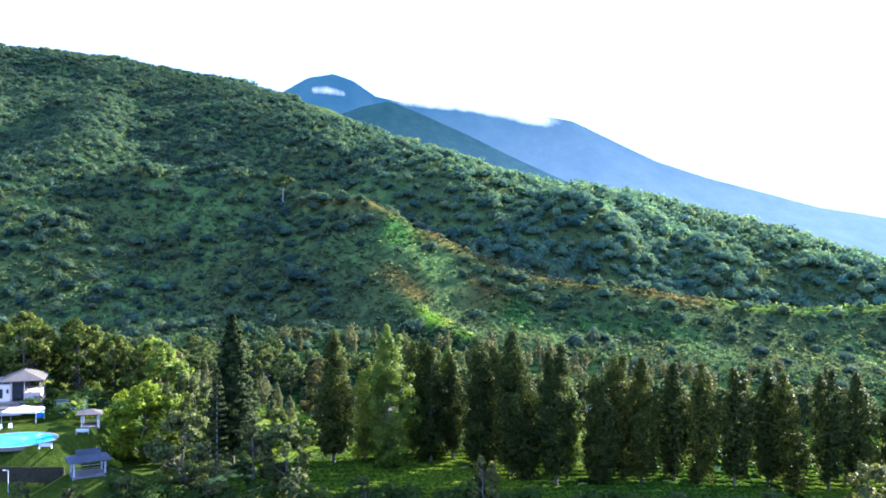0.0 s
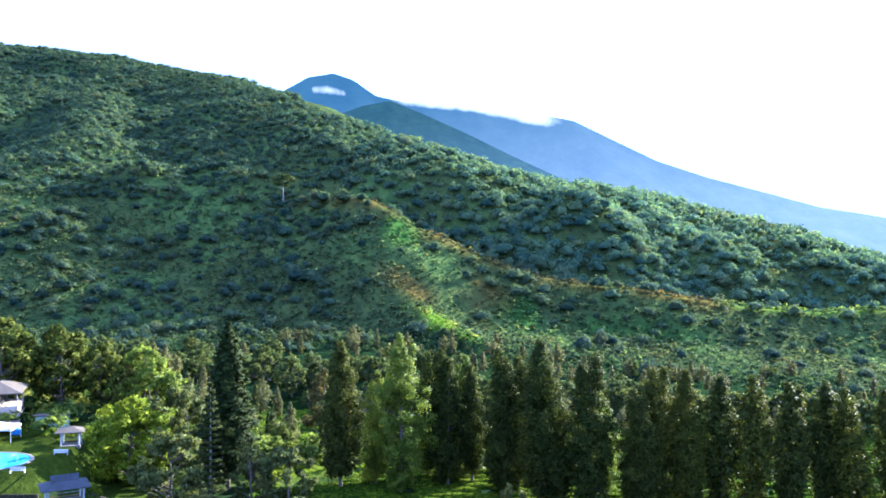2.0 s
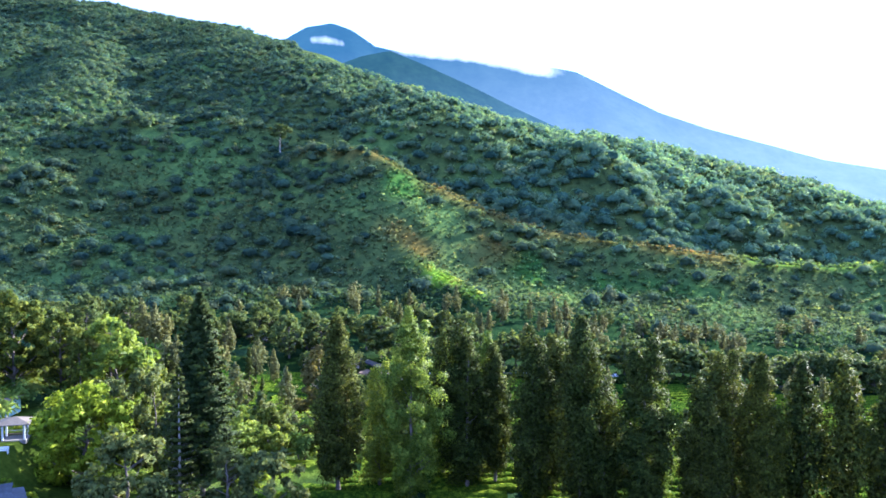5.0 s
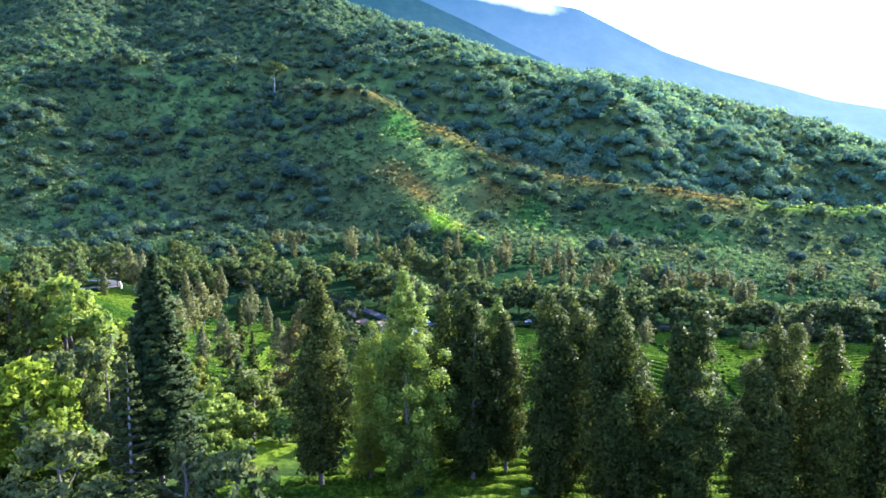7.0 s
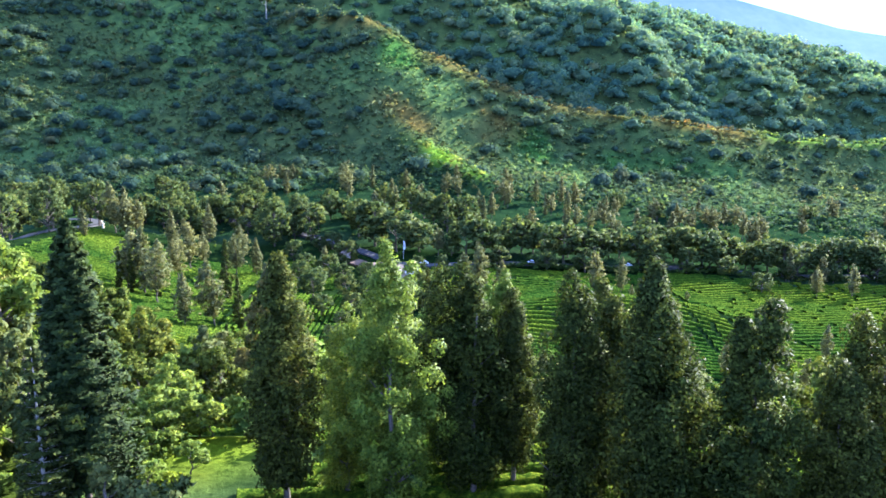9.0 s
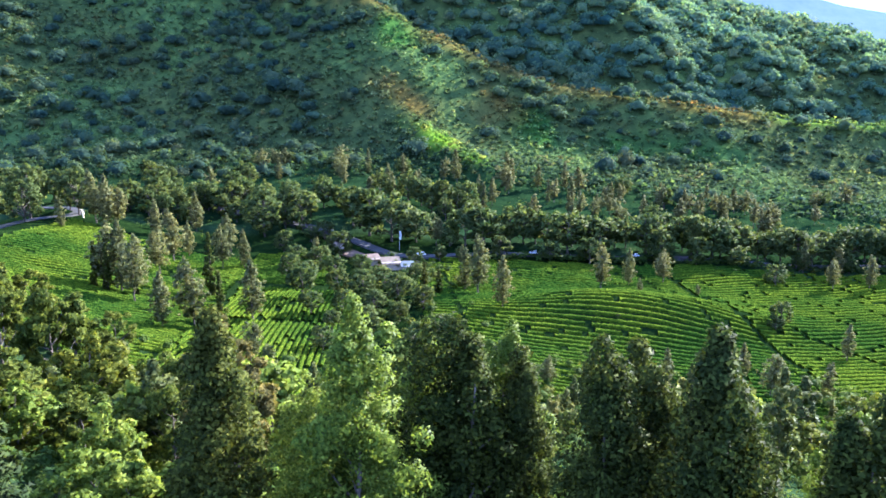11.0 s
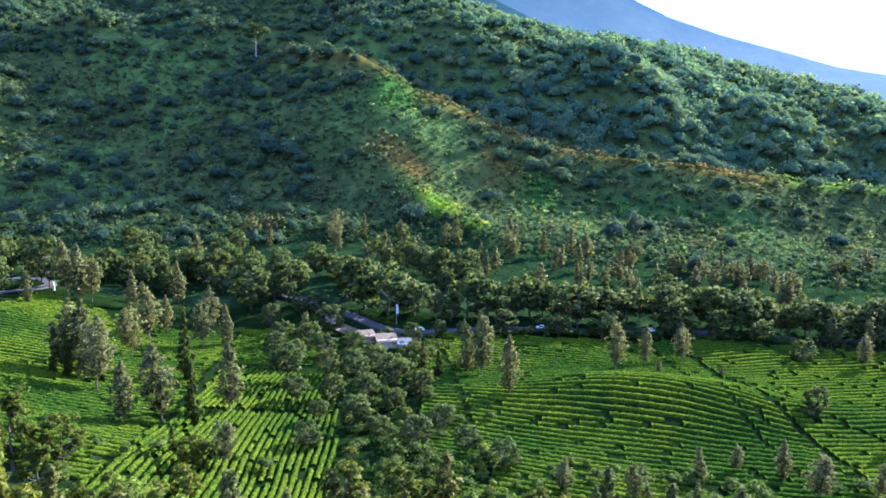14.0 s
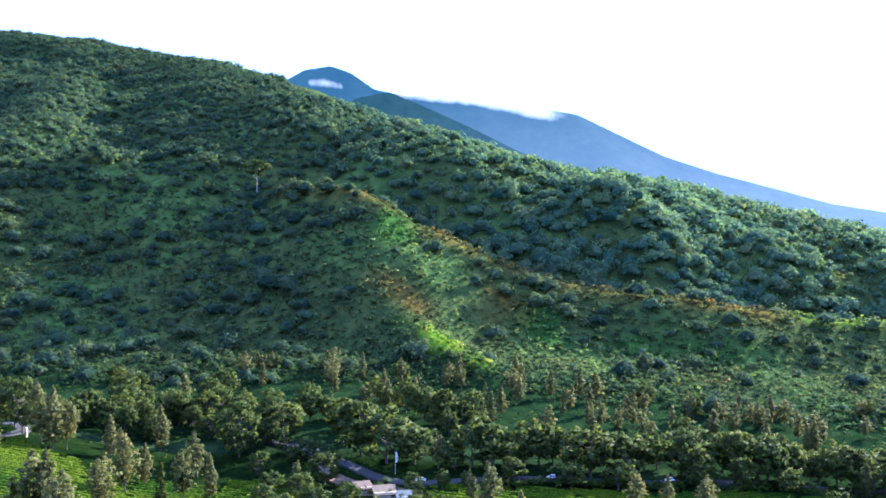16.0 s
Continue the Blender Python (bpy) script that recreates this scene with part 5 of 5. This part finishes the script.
def water_tank(x, y):
    t = new("water_tank")
    tagged(t, "bright blue plastic water tank beside the house", "tank")
    t.matrix_basis = pose(x, y, gz(x, y))
    bm = bmesh.new()
    prev = None
    for r, z in ((0.75, 0.0), (0.8, 0.15), (0.8, 0.5), (0.76, 0.55), (0.8, 0.6), (0.8, 1.1), (0.6, 1.35), (0.25, 1.45)):
        ring = [bm.verts.new((r * math.cos(2 * math.pi * i / 18), r * math.sin(2 * math.pi * i / 18), z)) for i in range(18)]
        if prev:
            for i in range(18):
                bm.faces.new((prev[i], prev[(i + 1) % 18], ring[(i + 1) % 18], ring[i]))
        prev = ring
    bm.faces.new(prev)
    part("body", bm, M_BLUE, t)
    boxed("stand", M_STONE, t, -0.9, 0.9, -0.9, 0.9, -0.3, 0.0)
    return t


def tent(x, y):
    """A white canvas canopy on four poles, its top drawn up to a blunt peak."""
    t = new("canopy_tent")
    tagged(t, "white canvas canopy tent on metal poles beside the pool", "tent")
    t.matrix_basis = pose(x, y, gz(x, y), 0, 0, 8)
    bm = bmesh.new()
    n = 8
    grid = {}
    for i in range(n + 1):
        for j in range(n + 1):
            u, v = i / n * 2 - 1, j / n * 2 - 1
            m = max(abs(u), abs(v))
            grid[i, j] = bm.verts.new((u * 3.4, v * 2.8, 2.5 + 1.0 * (1 - m) ** 1.3 - 0.12 * math.cos(u * 3.1) * (m > 0.95)))
    for i in range(n):
        for j in range(n):
            bm.faces.new((grid[i, j], grid[i + 1, j], grid[i + 1, j + 1], grid[i, j + 1]))
    part("canopy", bm, M_CANVAS, t)
    bm = bmesh.new()
    for x0, x1, y0, y1 in ((-3.4, 3.4, -2.82, -2.78), (-3.4, 3.4, 2.78, 2.82), (-3.42, -3.38, -2.7, 2.7), (3.38, 3.42, -2.7, 2.7)):
        box(bm, x0, x1, y0, y1, 2.2, 2.5, 0)
    part("valance", bm, M_CANVAS, t)
    for a in (-3.3, 3.3):
        for b in (-2.7, 2.7):
            boxed("pole", M_METAL, t, a - 0.05, a + 0.05, b - 0.05, b + 0.05, 0, 2.5)
    return t


def pool():
    """A round swimming pool set into the terrace, with a pale rim."""
    p = new("swimming_pool")
    tagged(p, "round turquoise swimming pool with a pale stone rim", "pool")
    p.matrix_basis = pose(-80, 161.5, 84.62)
    n = 48
    bm = bmesh.new()

    def ring(f, z):
        return [bm.verts.new((7.6 * f * math.cos(2 * math.pi * i / n), 7.2 * f * math.sin(2 * math.pi * i / n), z)) for i in range(n)]

    rings = [ring(1.0, -0.5), ring(1.0, 0.12), ring(0.985, 0.16), ring(0.93, 0.16), ring(0.92, 0.12), ring(0.92, -0.4)]
    for a, b in zip(rings, rings[1:]):
        for i in range(n):
            bm.faces.new((a[i], a[(i + 1) % n], b[(i + 1) % n], b[i]))
    part("rim", bm, M_PAVING, p)
    bm = bmesh.new()
    bm.faces.new([bm.verts.new((7.05 * math.cos(2 * math.pi * i / n), 6.68 * math.sin(2 * math.pi * i / n), 0.08)) for i in range(n)])
    part("water", bm, M_WATER, p, "clear turquoise pool water")
    return p


def pavilion(name, label, x, y, turn, w, d, high, rise, roof_mat, floor=0.35, gablet=True):
    """An open garden pavilion: plinth, four posts, hipped roof with a raised ridge piece, low rails."""
    p = new(name)
    tagged(p, label, "pavilion")
    p.matrix_basis = pose(x, y, gz(x, y), 0, 0, turn)
    boxed("plinth", M_PAVING, p, -w / 2, w / 2, -d / 2, d / 2, -0.5, floor)
    for a in (-w / 2 + 0.3, w / 2 - 0.3):
        for b in (-d / 2 + 0.3, d / 2 - 0.3):
            boxed("post", M_METAL, p, a - 0.13, a + 0.13, b - 0.13, b + 0.13, floor, high)
    r = part("roof", hip_roof(bmesh.new(), -w / 2, w / 2, -d / 2, d / 2, high, rise, 0.7, 0.12), roof_mat, p)
    if gablet:
        bm = bmesh.new()
        L, H = w * 0.32, 0.75
        z0 = high + rise * 0.45
        vs = [bm.verts.new(q) for q in ((-L, -1.15, z0), (L, -1.15, z0), (L, 1.15, z0), (-L, 1.15, z0), (-L - 0.3, 0, high + rise + H), (L + 0.3, 0, high + rise + H))]
        for f in ((0, 1, 5, 4), (2, 3, 4, 5), (1, 2, 5), (3, 0, 4)):
            bm.faces.new([vs[i] for i in f])
        part("ridge_roof", bm, roof_mat, p, "steeper dark upper roof along the ridge")
    boxed("bench", M_WOOD, p, -w / 2 + 0.5, w / 2 - 0.5, d / 2 - 0.9, d / 2 - 0.45, floor + 0.35, floor + 0.45)
    boxed("rail", M_METAL, p, -w / 2 + 0.43, w / 2 - 0.43, d / 2 - 0.36, d / 2 - 0.26, floor + 0.8, floor + 0.9)
    return p


def lamp_post(x, y, h, label):
    p = new("lamp_post")
    tagged(p, label, "lamp post")
    p.matrix_basis = pose(x, y, gz(x, y))
    boxed("pole", M_METAL, p, -0.06, 0.06, -0.06, 0.06, -0.3, h)
    boxed("arm", M_METAL, p, -0.5, -0.06, -0.04, 0.04, h - 0.12, h)
    boxed("lamp_head", M_METAL, p, -0.95, -0.45, -0.13, 0.13, h - 0.1, h + 0.06)
    return p


def lounger(x, y, turn):
    p = new("sun_lounger")
    tagged(p, "white sun lounger on the pool terrace", "lounger", "loungers by the pool")
    p.matrix_basis = pose(x, y, gz(x, y), 0, 0, turn)
    boxed("seat", M_CANVAS, p, -0.35, 0.35, -0.95, 0.45, 0.34, 0.42)
    bm = box(bmesh.new(), -0.35, 0.35, 0.0, 0.75, 0.0, 0.07, 0.02)
    b = part("backrest", bm, M_CANVAS, p)
    b.matrix_basis = pose(0, 0.44, 0.38, 42)
    for a in (-0.3, 0.3):
        for c in (-0.85, 0.4):
            boxed("leg", M_METAL, p, a - 0.03, a + 0.03, c - 0.03, c + 0.03, 0, 0.34, bevel=0)
    return p


def garden_bench(x, y, turn):
    p = new("garden_bench")
    tagged(p, "white garden bench on the lawn", "bench")
    p.matrix_basis = pose(x, y, gz(x, y), 0, 0, turn)
    boxed("seat", M_METAL, p, -1.2, 1.2, -0.25, 0.25, 0.42, 0.5)
    boxed("backrest", M_METAL, p, -1.2, 1.2, 0.22, 0.28, 0.55, 0.95)
    for a in (-1.1, 1.1):
        boxed("leg", M_METAL, p, a - 0.05, a + 0.05, -0.22, 0.28, -0.05, 0.42)
    return p


def retaining_wall(name, x0, y0, x1, y1, high, label):
    """A rough stone wall along a terrace edge, its courses laid one by one."""
    w = new(name)
    L, a = math.hypot(x1 - x0, y1 - y0), math.degrees(math.atan2(y1 - y0, x1 - x0))
    z = min(gz(x0, y0), gz(x1, y1))
    tagged(w, label, "wall", kind="structure")
    w.matrix_basis = pose(x0, y0, z - 0.5, 0, 0, a)
    boxed("core", M_STONE, w, 0, L, 0.06, 0.5, 0, high + 0.45)
    g = np.random.default_rng(11)
    k, zz = 0, 0.0
    shared = [box(bmesh.new(), 0, 1, -0.12, 0.055, 0, 1, 0.06) for _ in range(1)][0]
    me = bpy.data.meshes.new("stone")
    shared.to_mesh(me)
    shared.free()
    me.materials.append(M_STONE)
    while zz < high + 0.3:
        u, hh = -g.uniform(0, 0.4), g.uniform(0.35, 0.5)
        while u < L - 0.2:
            l = g.uniform(0.6, 1.1)
            st = new("stone", me)
            st.parent = w
            st.matrix_basis = pose(max(u, 0), 0, zz) @ Matrix.Diagonal((min(l, L - u) - 0.04, 1, hh - 0.04, 1))
            u += l
        zz += hh
    return w


house()
water_tank(-85.4, 183.2)
tent(-86.6, 178.2)
pool()
pavilion("garden_pavilion", "open white-posted pavilion with a blue-grey tiled roof below the pool terrace", -61.2, 149.0, 30, 5.6, 4.4, 2.75, 1.0, M_SLATE)
pavilion("small_shelter", "small open shelter with a brown hipped roof on the lawn", -71.2, 174.5, 15, 3.6, 3.2, 2.5, 0.8, M_ROOF, 0.12, False)
boxed_shed = new("garden_shed")
tagged(boxed_shed, "small pale green shed with a flat roof behind the pool", "shed")
boxed_shed.matrix_basis = pose(-81.5, 188, 84.6)
boxed("wall", M_GREENWALL, boxed_shed, -2.6, 2.6, 0, 4, -0.3, 2.7)
boxed("roof", M_ROOF, boxed_shed, -3.0, 3.0, -0.5, 4.5, 2.72, 2.92)
boxed("door", M_DARK, boxed_shed, -0.9, 0.1, -0.06, -0.01, 0.0, 2.0, bevel=0)
for x, y, t in ((-87.5, 170.5, 20), (-86.0, 171.6, 24), (-89.2, 169.8, 15)):
    lounger(x, y, t)
garden_bench(-69.5, 166.5, 10)
garden_bench(-71.5, 155.3, 5)
lamp_post(-74.6, 148.2, 4.0, "white metal lamp post below the garden terrace")
retaining_wall("wall_terrace", -86, 151.6, -66.5, 151.6, 2.6, "dark brown stone retaining wall below the pool terrace")
retaining_wall("wall_lawn", -66.0, 165, -57, 158, 0.9, "low dark stone edging wall on the lawn slope")


# ---- road, roadside stalls and cars in the valley ----
def ribbon(name, nodes, width, mat, label, lift=0.12, steps=14):
    """A strip of road that follows the ground along a smooth line of nodes (x, y)."""
    pts = []
    for k in range(len(nodes) - 1):
        p0, p1, p2, p3 = (Vector(nodes[max(0, min(len(nodes) - 1, k + o))]) for o in (-1, 0, 1, 2))
        for i in range(steps):
            t = i / steps
            pts.append(0.5 * ((2 * p1) + (p2 - p0) * t + (2 * p0 - 5 * p1 + 4 * p2 - p3) * t * t + (3 * p1 - p0 - 3 * p2 + p3) * t ** 3))
    pts.append(Vector(nodes[-1]))
    verts, faces = [], []
    for k, p in enumerate(pts):
        d = (pts[min(k + 1, len(pts) - 1)] - pts[max(k - 1, 0)]).normalized()
        s = Vector((-d.y, d.x))
        z = max(gz(*(p + s * o)) for o in (-width / 2, 0, width / 2)) + lift
        for o, dz in ((-0.5 - 0.3 / width, -1.2), (-0.5, 0), (0.5, 0), (0.5 + 0.3 / width, -1.2)):
            q = p + s * width * o
            verts.append((q.x, q.y, z + dz))
    for k in range(len(pts) - 1):
        for j in range(3):
            a = k * 4 + j
            faces.append((a, a + 1, a + 5, a + 4))
    return tagged(mesh_object(name, verts, faces, mat, False), label, "road", kind="structure")


ribbon("road", [(-150, 590), (-110, 566), (-86, 548), (-70, 536), (-48, 522), (-26, 508), (-4, 510), (30, 522), (82, 531), (160, 544), (280, 562), (430, 585)], 6.0, M_ASPHALT, "narrow grey asphalt valley road between shade trees")
ribbon("road_upper", [(-330, 470), (-250, 452), (-205, 462), (-188, 482), (-176, 500), (-182, 520), (-215, 545)], 5.0, M_ASPHALT, "narrow asphalt lane along the left shoulder")
ribbon("pavement_yard", [(-50, 507), (-38, 500), (-24, 495), (-14, 496)], 9.0, M_SOIL, "brown trodden earth yard beside the road stalls", 0.1)


def stall(x, y, turn, w, d, h, roof_mat, label, pitch=0.16):
    """A low roadside stall: walls, posts and a single-pitch tin roof of separate sheets."""
    s = new("road_stall")
    tagged(s, label, "stall", "roadside stalls")
    s.matrix_basis = pose(x, y, gz(x, y), 0, 0, turn)
    boxed("wall", M_PALEWOOD, s, -w / 2 + 0.4, w / 2 - 0.4, -d / 2 + 0.6, d / 2 - 0.3, -0.6, h - 0.05)
    for a in (-w / 2 + 0.2, w / 2 - 0.2):
        boxed("post", M_WOOD, s, a - 0.08, a + 0.08, -d / 2 + 0.1, -d / 2 + 0.26, -0.6, h)
    n = max(3, int(w / 1.2))
    bm = box(bmesh.new(), -0.5, 0.5, -d / 2 - 0.5, d / 2 + 0.5, 0, 0.06, 0.01)
    first = part("roof_sheet", bm, roof_mat, s)
    for k in range(n):
        sh = first if k == 0 else new("roof_sheet", first.data)
        sh.parent = s
        sh.matrix_basis = pose(-w / 2 + (k + 0.5) * w / n, 0, h + 0.25 + 0.035 * (k % 2), math.degrees(pitch)) @ Matrix.Diagonal((w / n + 0.06, 1, 1, 1))
    return s


stall(-28, 486, 12, 9, 7, 3.4, M_TIN, "low roadside stall under a pale weathered tin roof", 0.22)
stall(-36.5, 491, 22, 7, 6, 3.2, M_RUST, "low roadside stall under a rusty brown tin roof", 0.2)
stall(-20.5, 483, 6, 6, 5, 3.0, M_GREYTIN, "small roadside stall under a blue-grey tin roof", 0.24)
stall(-55, 511, 30, 6, 5, 3.0, M_TIN, "small roadside stall under a grey tin roof beside a tree", 0.2)
stall(-90, 566, 20, 6, 5, 3.0, M_RUST, "small hut with a rusty roof among trees", 0.2)


def banner_pole(x, y):
    p = new("banner_pole")
    tagged(p, "tall pole with a narrow white banner beside the road", "banner")
    p.matrix_basis = pose(x, y, gz(x, y))
    boxed("pole", M_METAL, p, -0.07, 0.07, -0.07, 0.07, -0.4, 9.5)
    bm = bmesh.new()
    cols = []
    for k in range(9):
        z = 5.0 + k * 0.55
        w = 1.0 * math.sin(math.pi * (0.2 + 0.72 * k / 8)) ** 0.6
        cols.append([bm.verts.new((0.08, 0.04 * math.sin(k), z)), bm.verts.new((0.08 + w, 0.25 * math.sin(k * 0.9), z)), bm.verts.new((0.08 + w, 0.25 * math.sin(k * 0.9) + 0.03, z)), bm.verts.new((0.08, 0.04 * math.sin(k) + 0.03, z))])
    for a, b in zip(cols, cols[1:]):
        for i in range(4):
            bm.faces.new((a[i], a[(i + 1) % 4], b[(i + 1) % 4], b[i]))
    part("banner", bm, M_CANVAS, p)
    return p


banner_pole(-25.5, 515)


def gate_post(x, y):
    p = new("gate_post")
    tagged(p, "white painted masonry gate post beside the lane", "post")
    p.matrix_basis = pose(x, y, gz(x, y))
    boxed("shaft", M_WALL, p, -0.35, 0.35, -0.35, 0.35, -0.5, 2.2)
    boxed("cap", M_WALL, p, -0.45, 0.45, -0.45, 0.45, 2.2, 2.4)
    return p


gate_post(-170, 500)
gate_post(-172.5, 505)


def car(x, y, turn, paint, label):
    """A small parked car: shaped body, glasshouse, four wheels."""
    c = new("car")
    tagged(c, label, "car", "parked cars")
    c.matrix_basis = pose(x, y, max(gz(x + a, y + b) for a in (-2, 0, 2) for b in (-2, 0, 2)) + 0.12, 0, 0, turn)
    prof = [(-2.05, 0.32), (-2.1, 0.7), (-1.95, 0.95), (-1.1, 1.02), (1.5, 1.02), (2.05, 0.9), (2.1, 0.5), (2.05, 0.3)]
    bm = bmesh.new()
    sides = []
    for y_, inset in ((-0.85, 0.0), (0.85, 0.0)):
        sides.append([bm.verts.new((a, y_, b)) for a, b in prof])
    n = len(prof)
    for i in range(n):
        bm.faces.new((sides[0][i], sides[0][(i + 1) % n], sides[1][(i + 1) % n], sides[1][i]))
    bm.faces.new(sides[0])
    bm.faces.new(list(reversed(sides[1])))
    bmesh.ops.bevel(bm, geom=bm.edges[:], offset=0.06, segments=2, affect="EDGES")
    part("body", bm, paint, c)
    bm = bmesh.new()
    lo = [bm.verts.new(q) for q in ((-1.15, -0.78, 1.0), (1.6, -0.78, 1.0), (1.6, 0.78, 1.0), (-1.15, 0.78, 1.0))]
    hi = [bm.verts.new(q) for q in ((-0.45, -0.62, 1.5), (1.25, -0.62, 1.5), (1.25, 0.62, 1.5), (-0.45, 0.62, 1.5))]
    for i in range(4):
        bm.faces.new((lo[i], lo[(i + 1) % 4], hi[(i + 1) % 4], hi[i]))
    bm.faces.new(hi)
    part("windows", bm, M_GLASS, c)
    boxed("roof", paint, c, -0.5, 1.3, -0.64, 0.64, 1.49, 1.55)
    for a in (-1.3, 1.3):
        for b in (-0.8, 0.8):
            bm = bmesh.new()
            bmesh.ops.create_cone(bm, cap_ends=True, segments=16, radius1=0.32, radius2=0.32, depth=0.22)
            w = part("wheel", bm, M_TYRE, c)
            w.matrix_basis = pose(a, b, 0.32, 90)
    return c


P_WHITE = plain_material("white_car_paint", (0.75, 0.76, 0.78), 0.3, 2.0, 0.03, 0.0)
P_BLUE = plain_material("blue_car_paint", (0.06, 0.12, 0.3), 0.3, 2.0, 0.05, 0.0)
P_GREY = plain_material("silver_car_paint", (0.4, 0.42, 0.45), 0.3, 2.0, 0.05, 0.0)
car(-205, 461.5, 25, P_WHITE, "small white car on the upper lane")
car(-214, 459.5, 15, P_GREY, "silver car on the upper lane")
car(-61, 530.5, 145, P_GREY, "silver car on the valley road beside the trees")
car(-15, 508.5, 5, P_WHITE, "white car beside the roadside stalls")
car(40, 524, 12, P_WHITE, "white car under the roadside shade trees")
car(92, 533, 9, P_WHITE, "white car parked under dark shade trees")
car(-72, 203, 30, P_BLUE, "dark blue car under the trees by the house")


# ---- broad-leaved plants by the stalls and the terrace ----
def banana(rng, height, leaves):
    """A banana plant: a fleshy stem and long arching split leaves."""
    tv, tf = [], []
    tube(tv, tf, [(0, 0, -0.3), (0.05, 0, height * 0.3), (0, 0.05, height * 0.5)], [0.16, 0.13, 0.08], 7)
    blades = []
    for k in range(leaves):
        a, L = rng.uniform(0, 6.28), height * rng.uniform(0.45, 0.7)
        up = rng.uniform(0.5, 1.3)
        prev = None
        for i in range(7):
            s = i / 6
            r, z = L * s * math.cos(0.6), height * 0.48 + L * (up * s - 0.95 * s * s)
            w = 0.34 * math.sin(math.pi * min(1, 0.12 + 0.9 * s)) + 0.02
            c = np.array([r * math.cos(a), r * math.sin(a), z])
            side = np.array([-math.sin(a), math.cos(a), 0]) * w
            row = (c - side - np.array([0, 0, 0.3 * w]), c, c + side - np.array([0, 0, 0.3 * w]))
            if prev is not None:
                blades.append(np.stack([prev[0], prev[1], row[1], row[0]]))
                blades.append(np.stack([prev[1], prev[2], row[2], row[1]]))
            prev = row
    return (tv, tf), np.array(blades), None


ban = grow("banana_plant", 2, banana, M_PALEBARK, M_OAK, "banana plant with long arching pale green leaves", "banana plants", 260, height=[4.5, 5.5], leaves=10)
for x, y, h in [(-77.5, 183, 5.5), (-76, 181.5, 4.5), (-42, 485, 5), (-41, 483, 4.5), (-17, 477, 5), (-15, 479, 4.5), (-13, 476, 5), (-11, 478, 4.5), (-20, 475, 4.5)]:
    ban.at(x, y, h, rng)
shrub_kind = grow("garden_shrub", 2, domed, M_BARK, M_LIME, "low yellow-green garden shrub", "garden shrubs", 270,
                  height=2.2, radius=[1.5, 1.3], count=700, size=0.24, clumps=12, bare=0.0, loose=0.36, corners=3)
for x, y, h in [(-76, 178, 2.6), (-74, 176, 2.2), (-72, 178, 2.0), (-63, 170, 2.4), (-60, 155, 2.0), (-57, 151, 1.8), (-66, 161, 1.6), (-50, 158, 2.4), (-36, 166, 2.4), (-33, 170, 3.0), (-30, 164, 2.6)]:
    shrub_kind.at(x, y, h, rng)
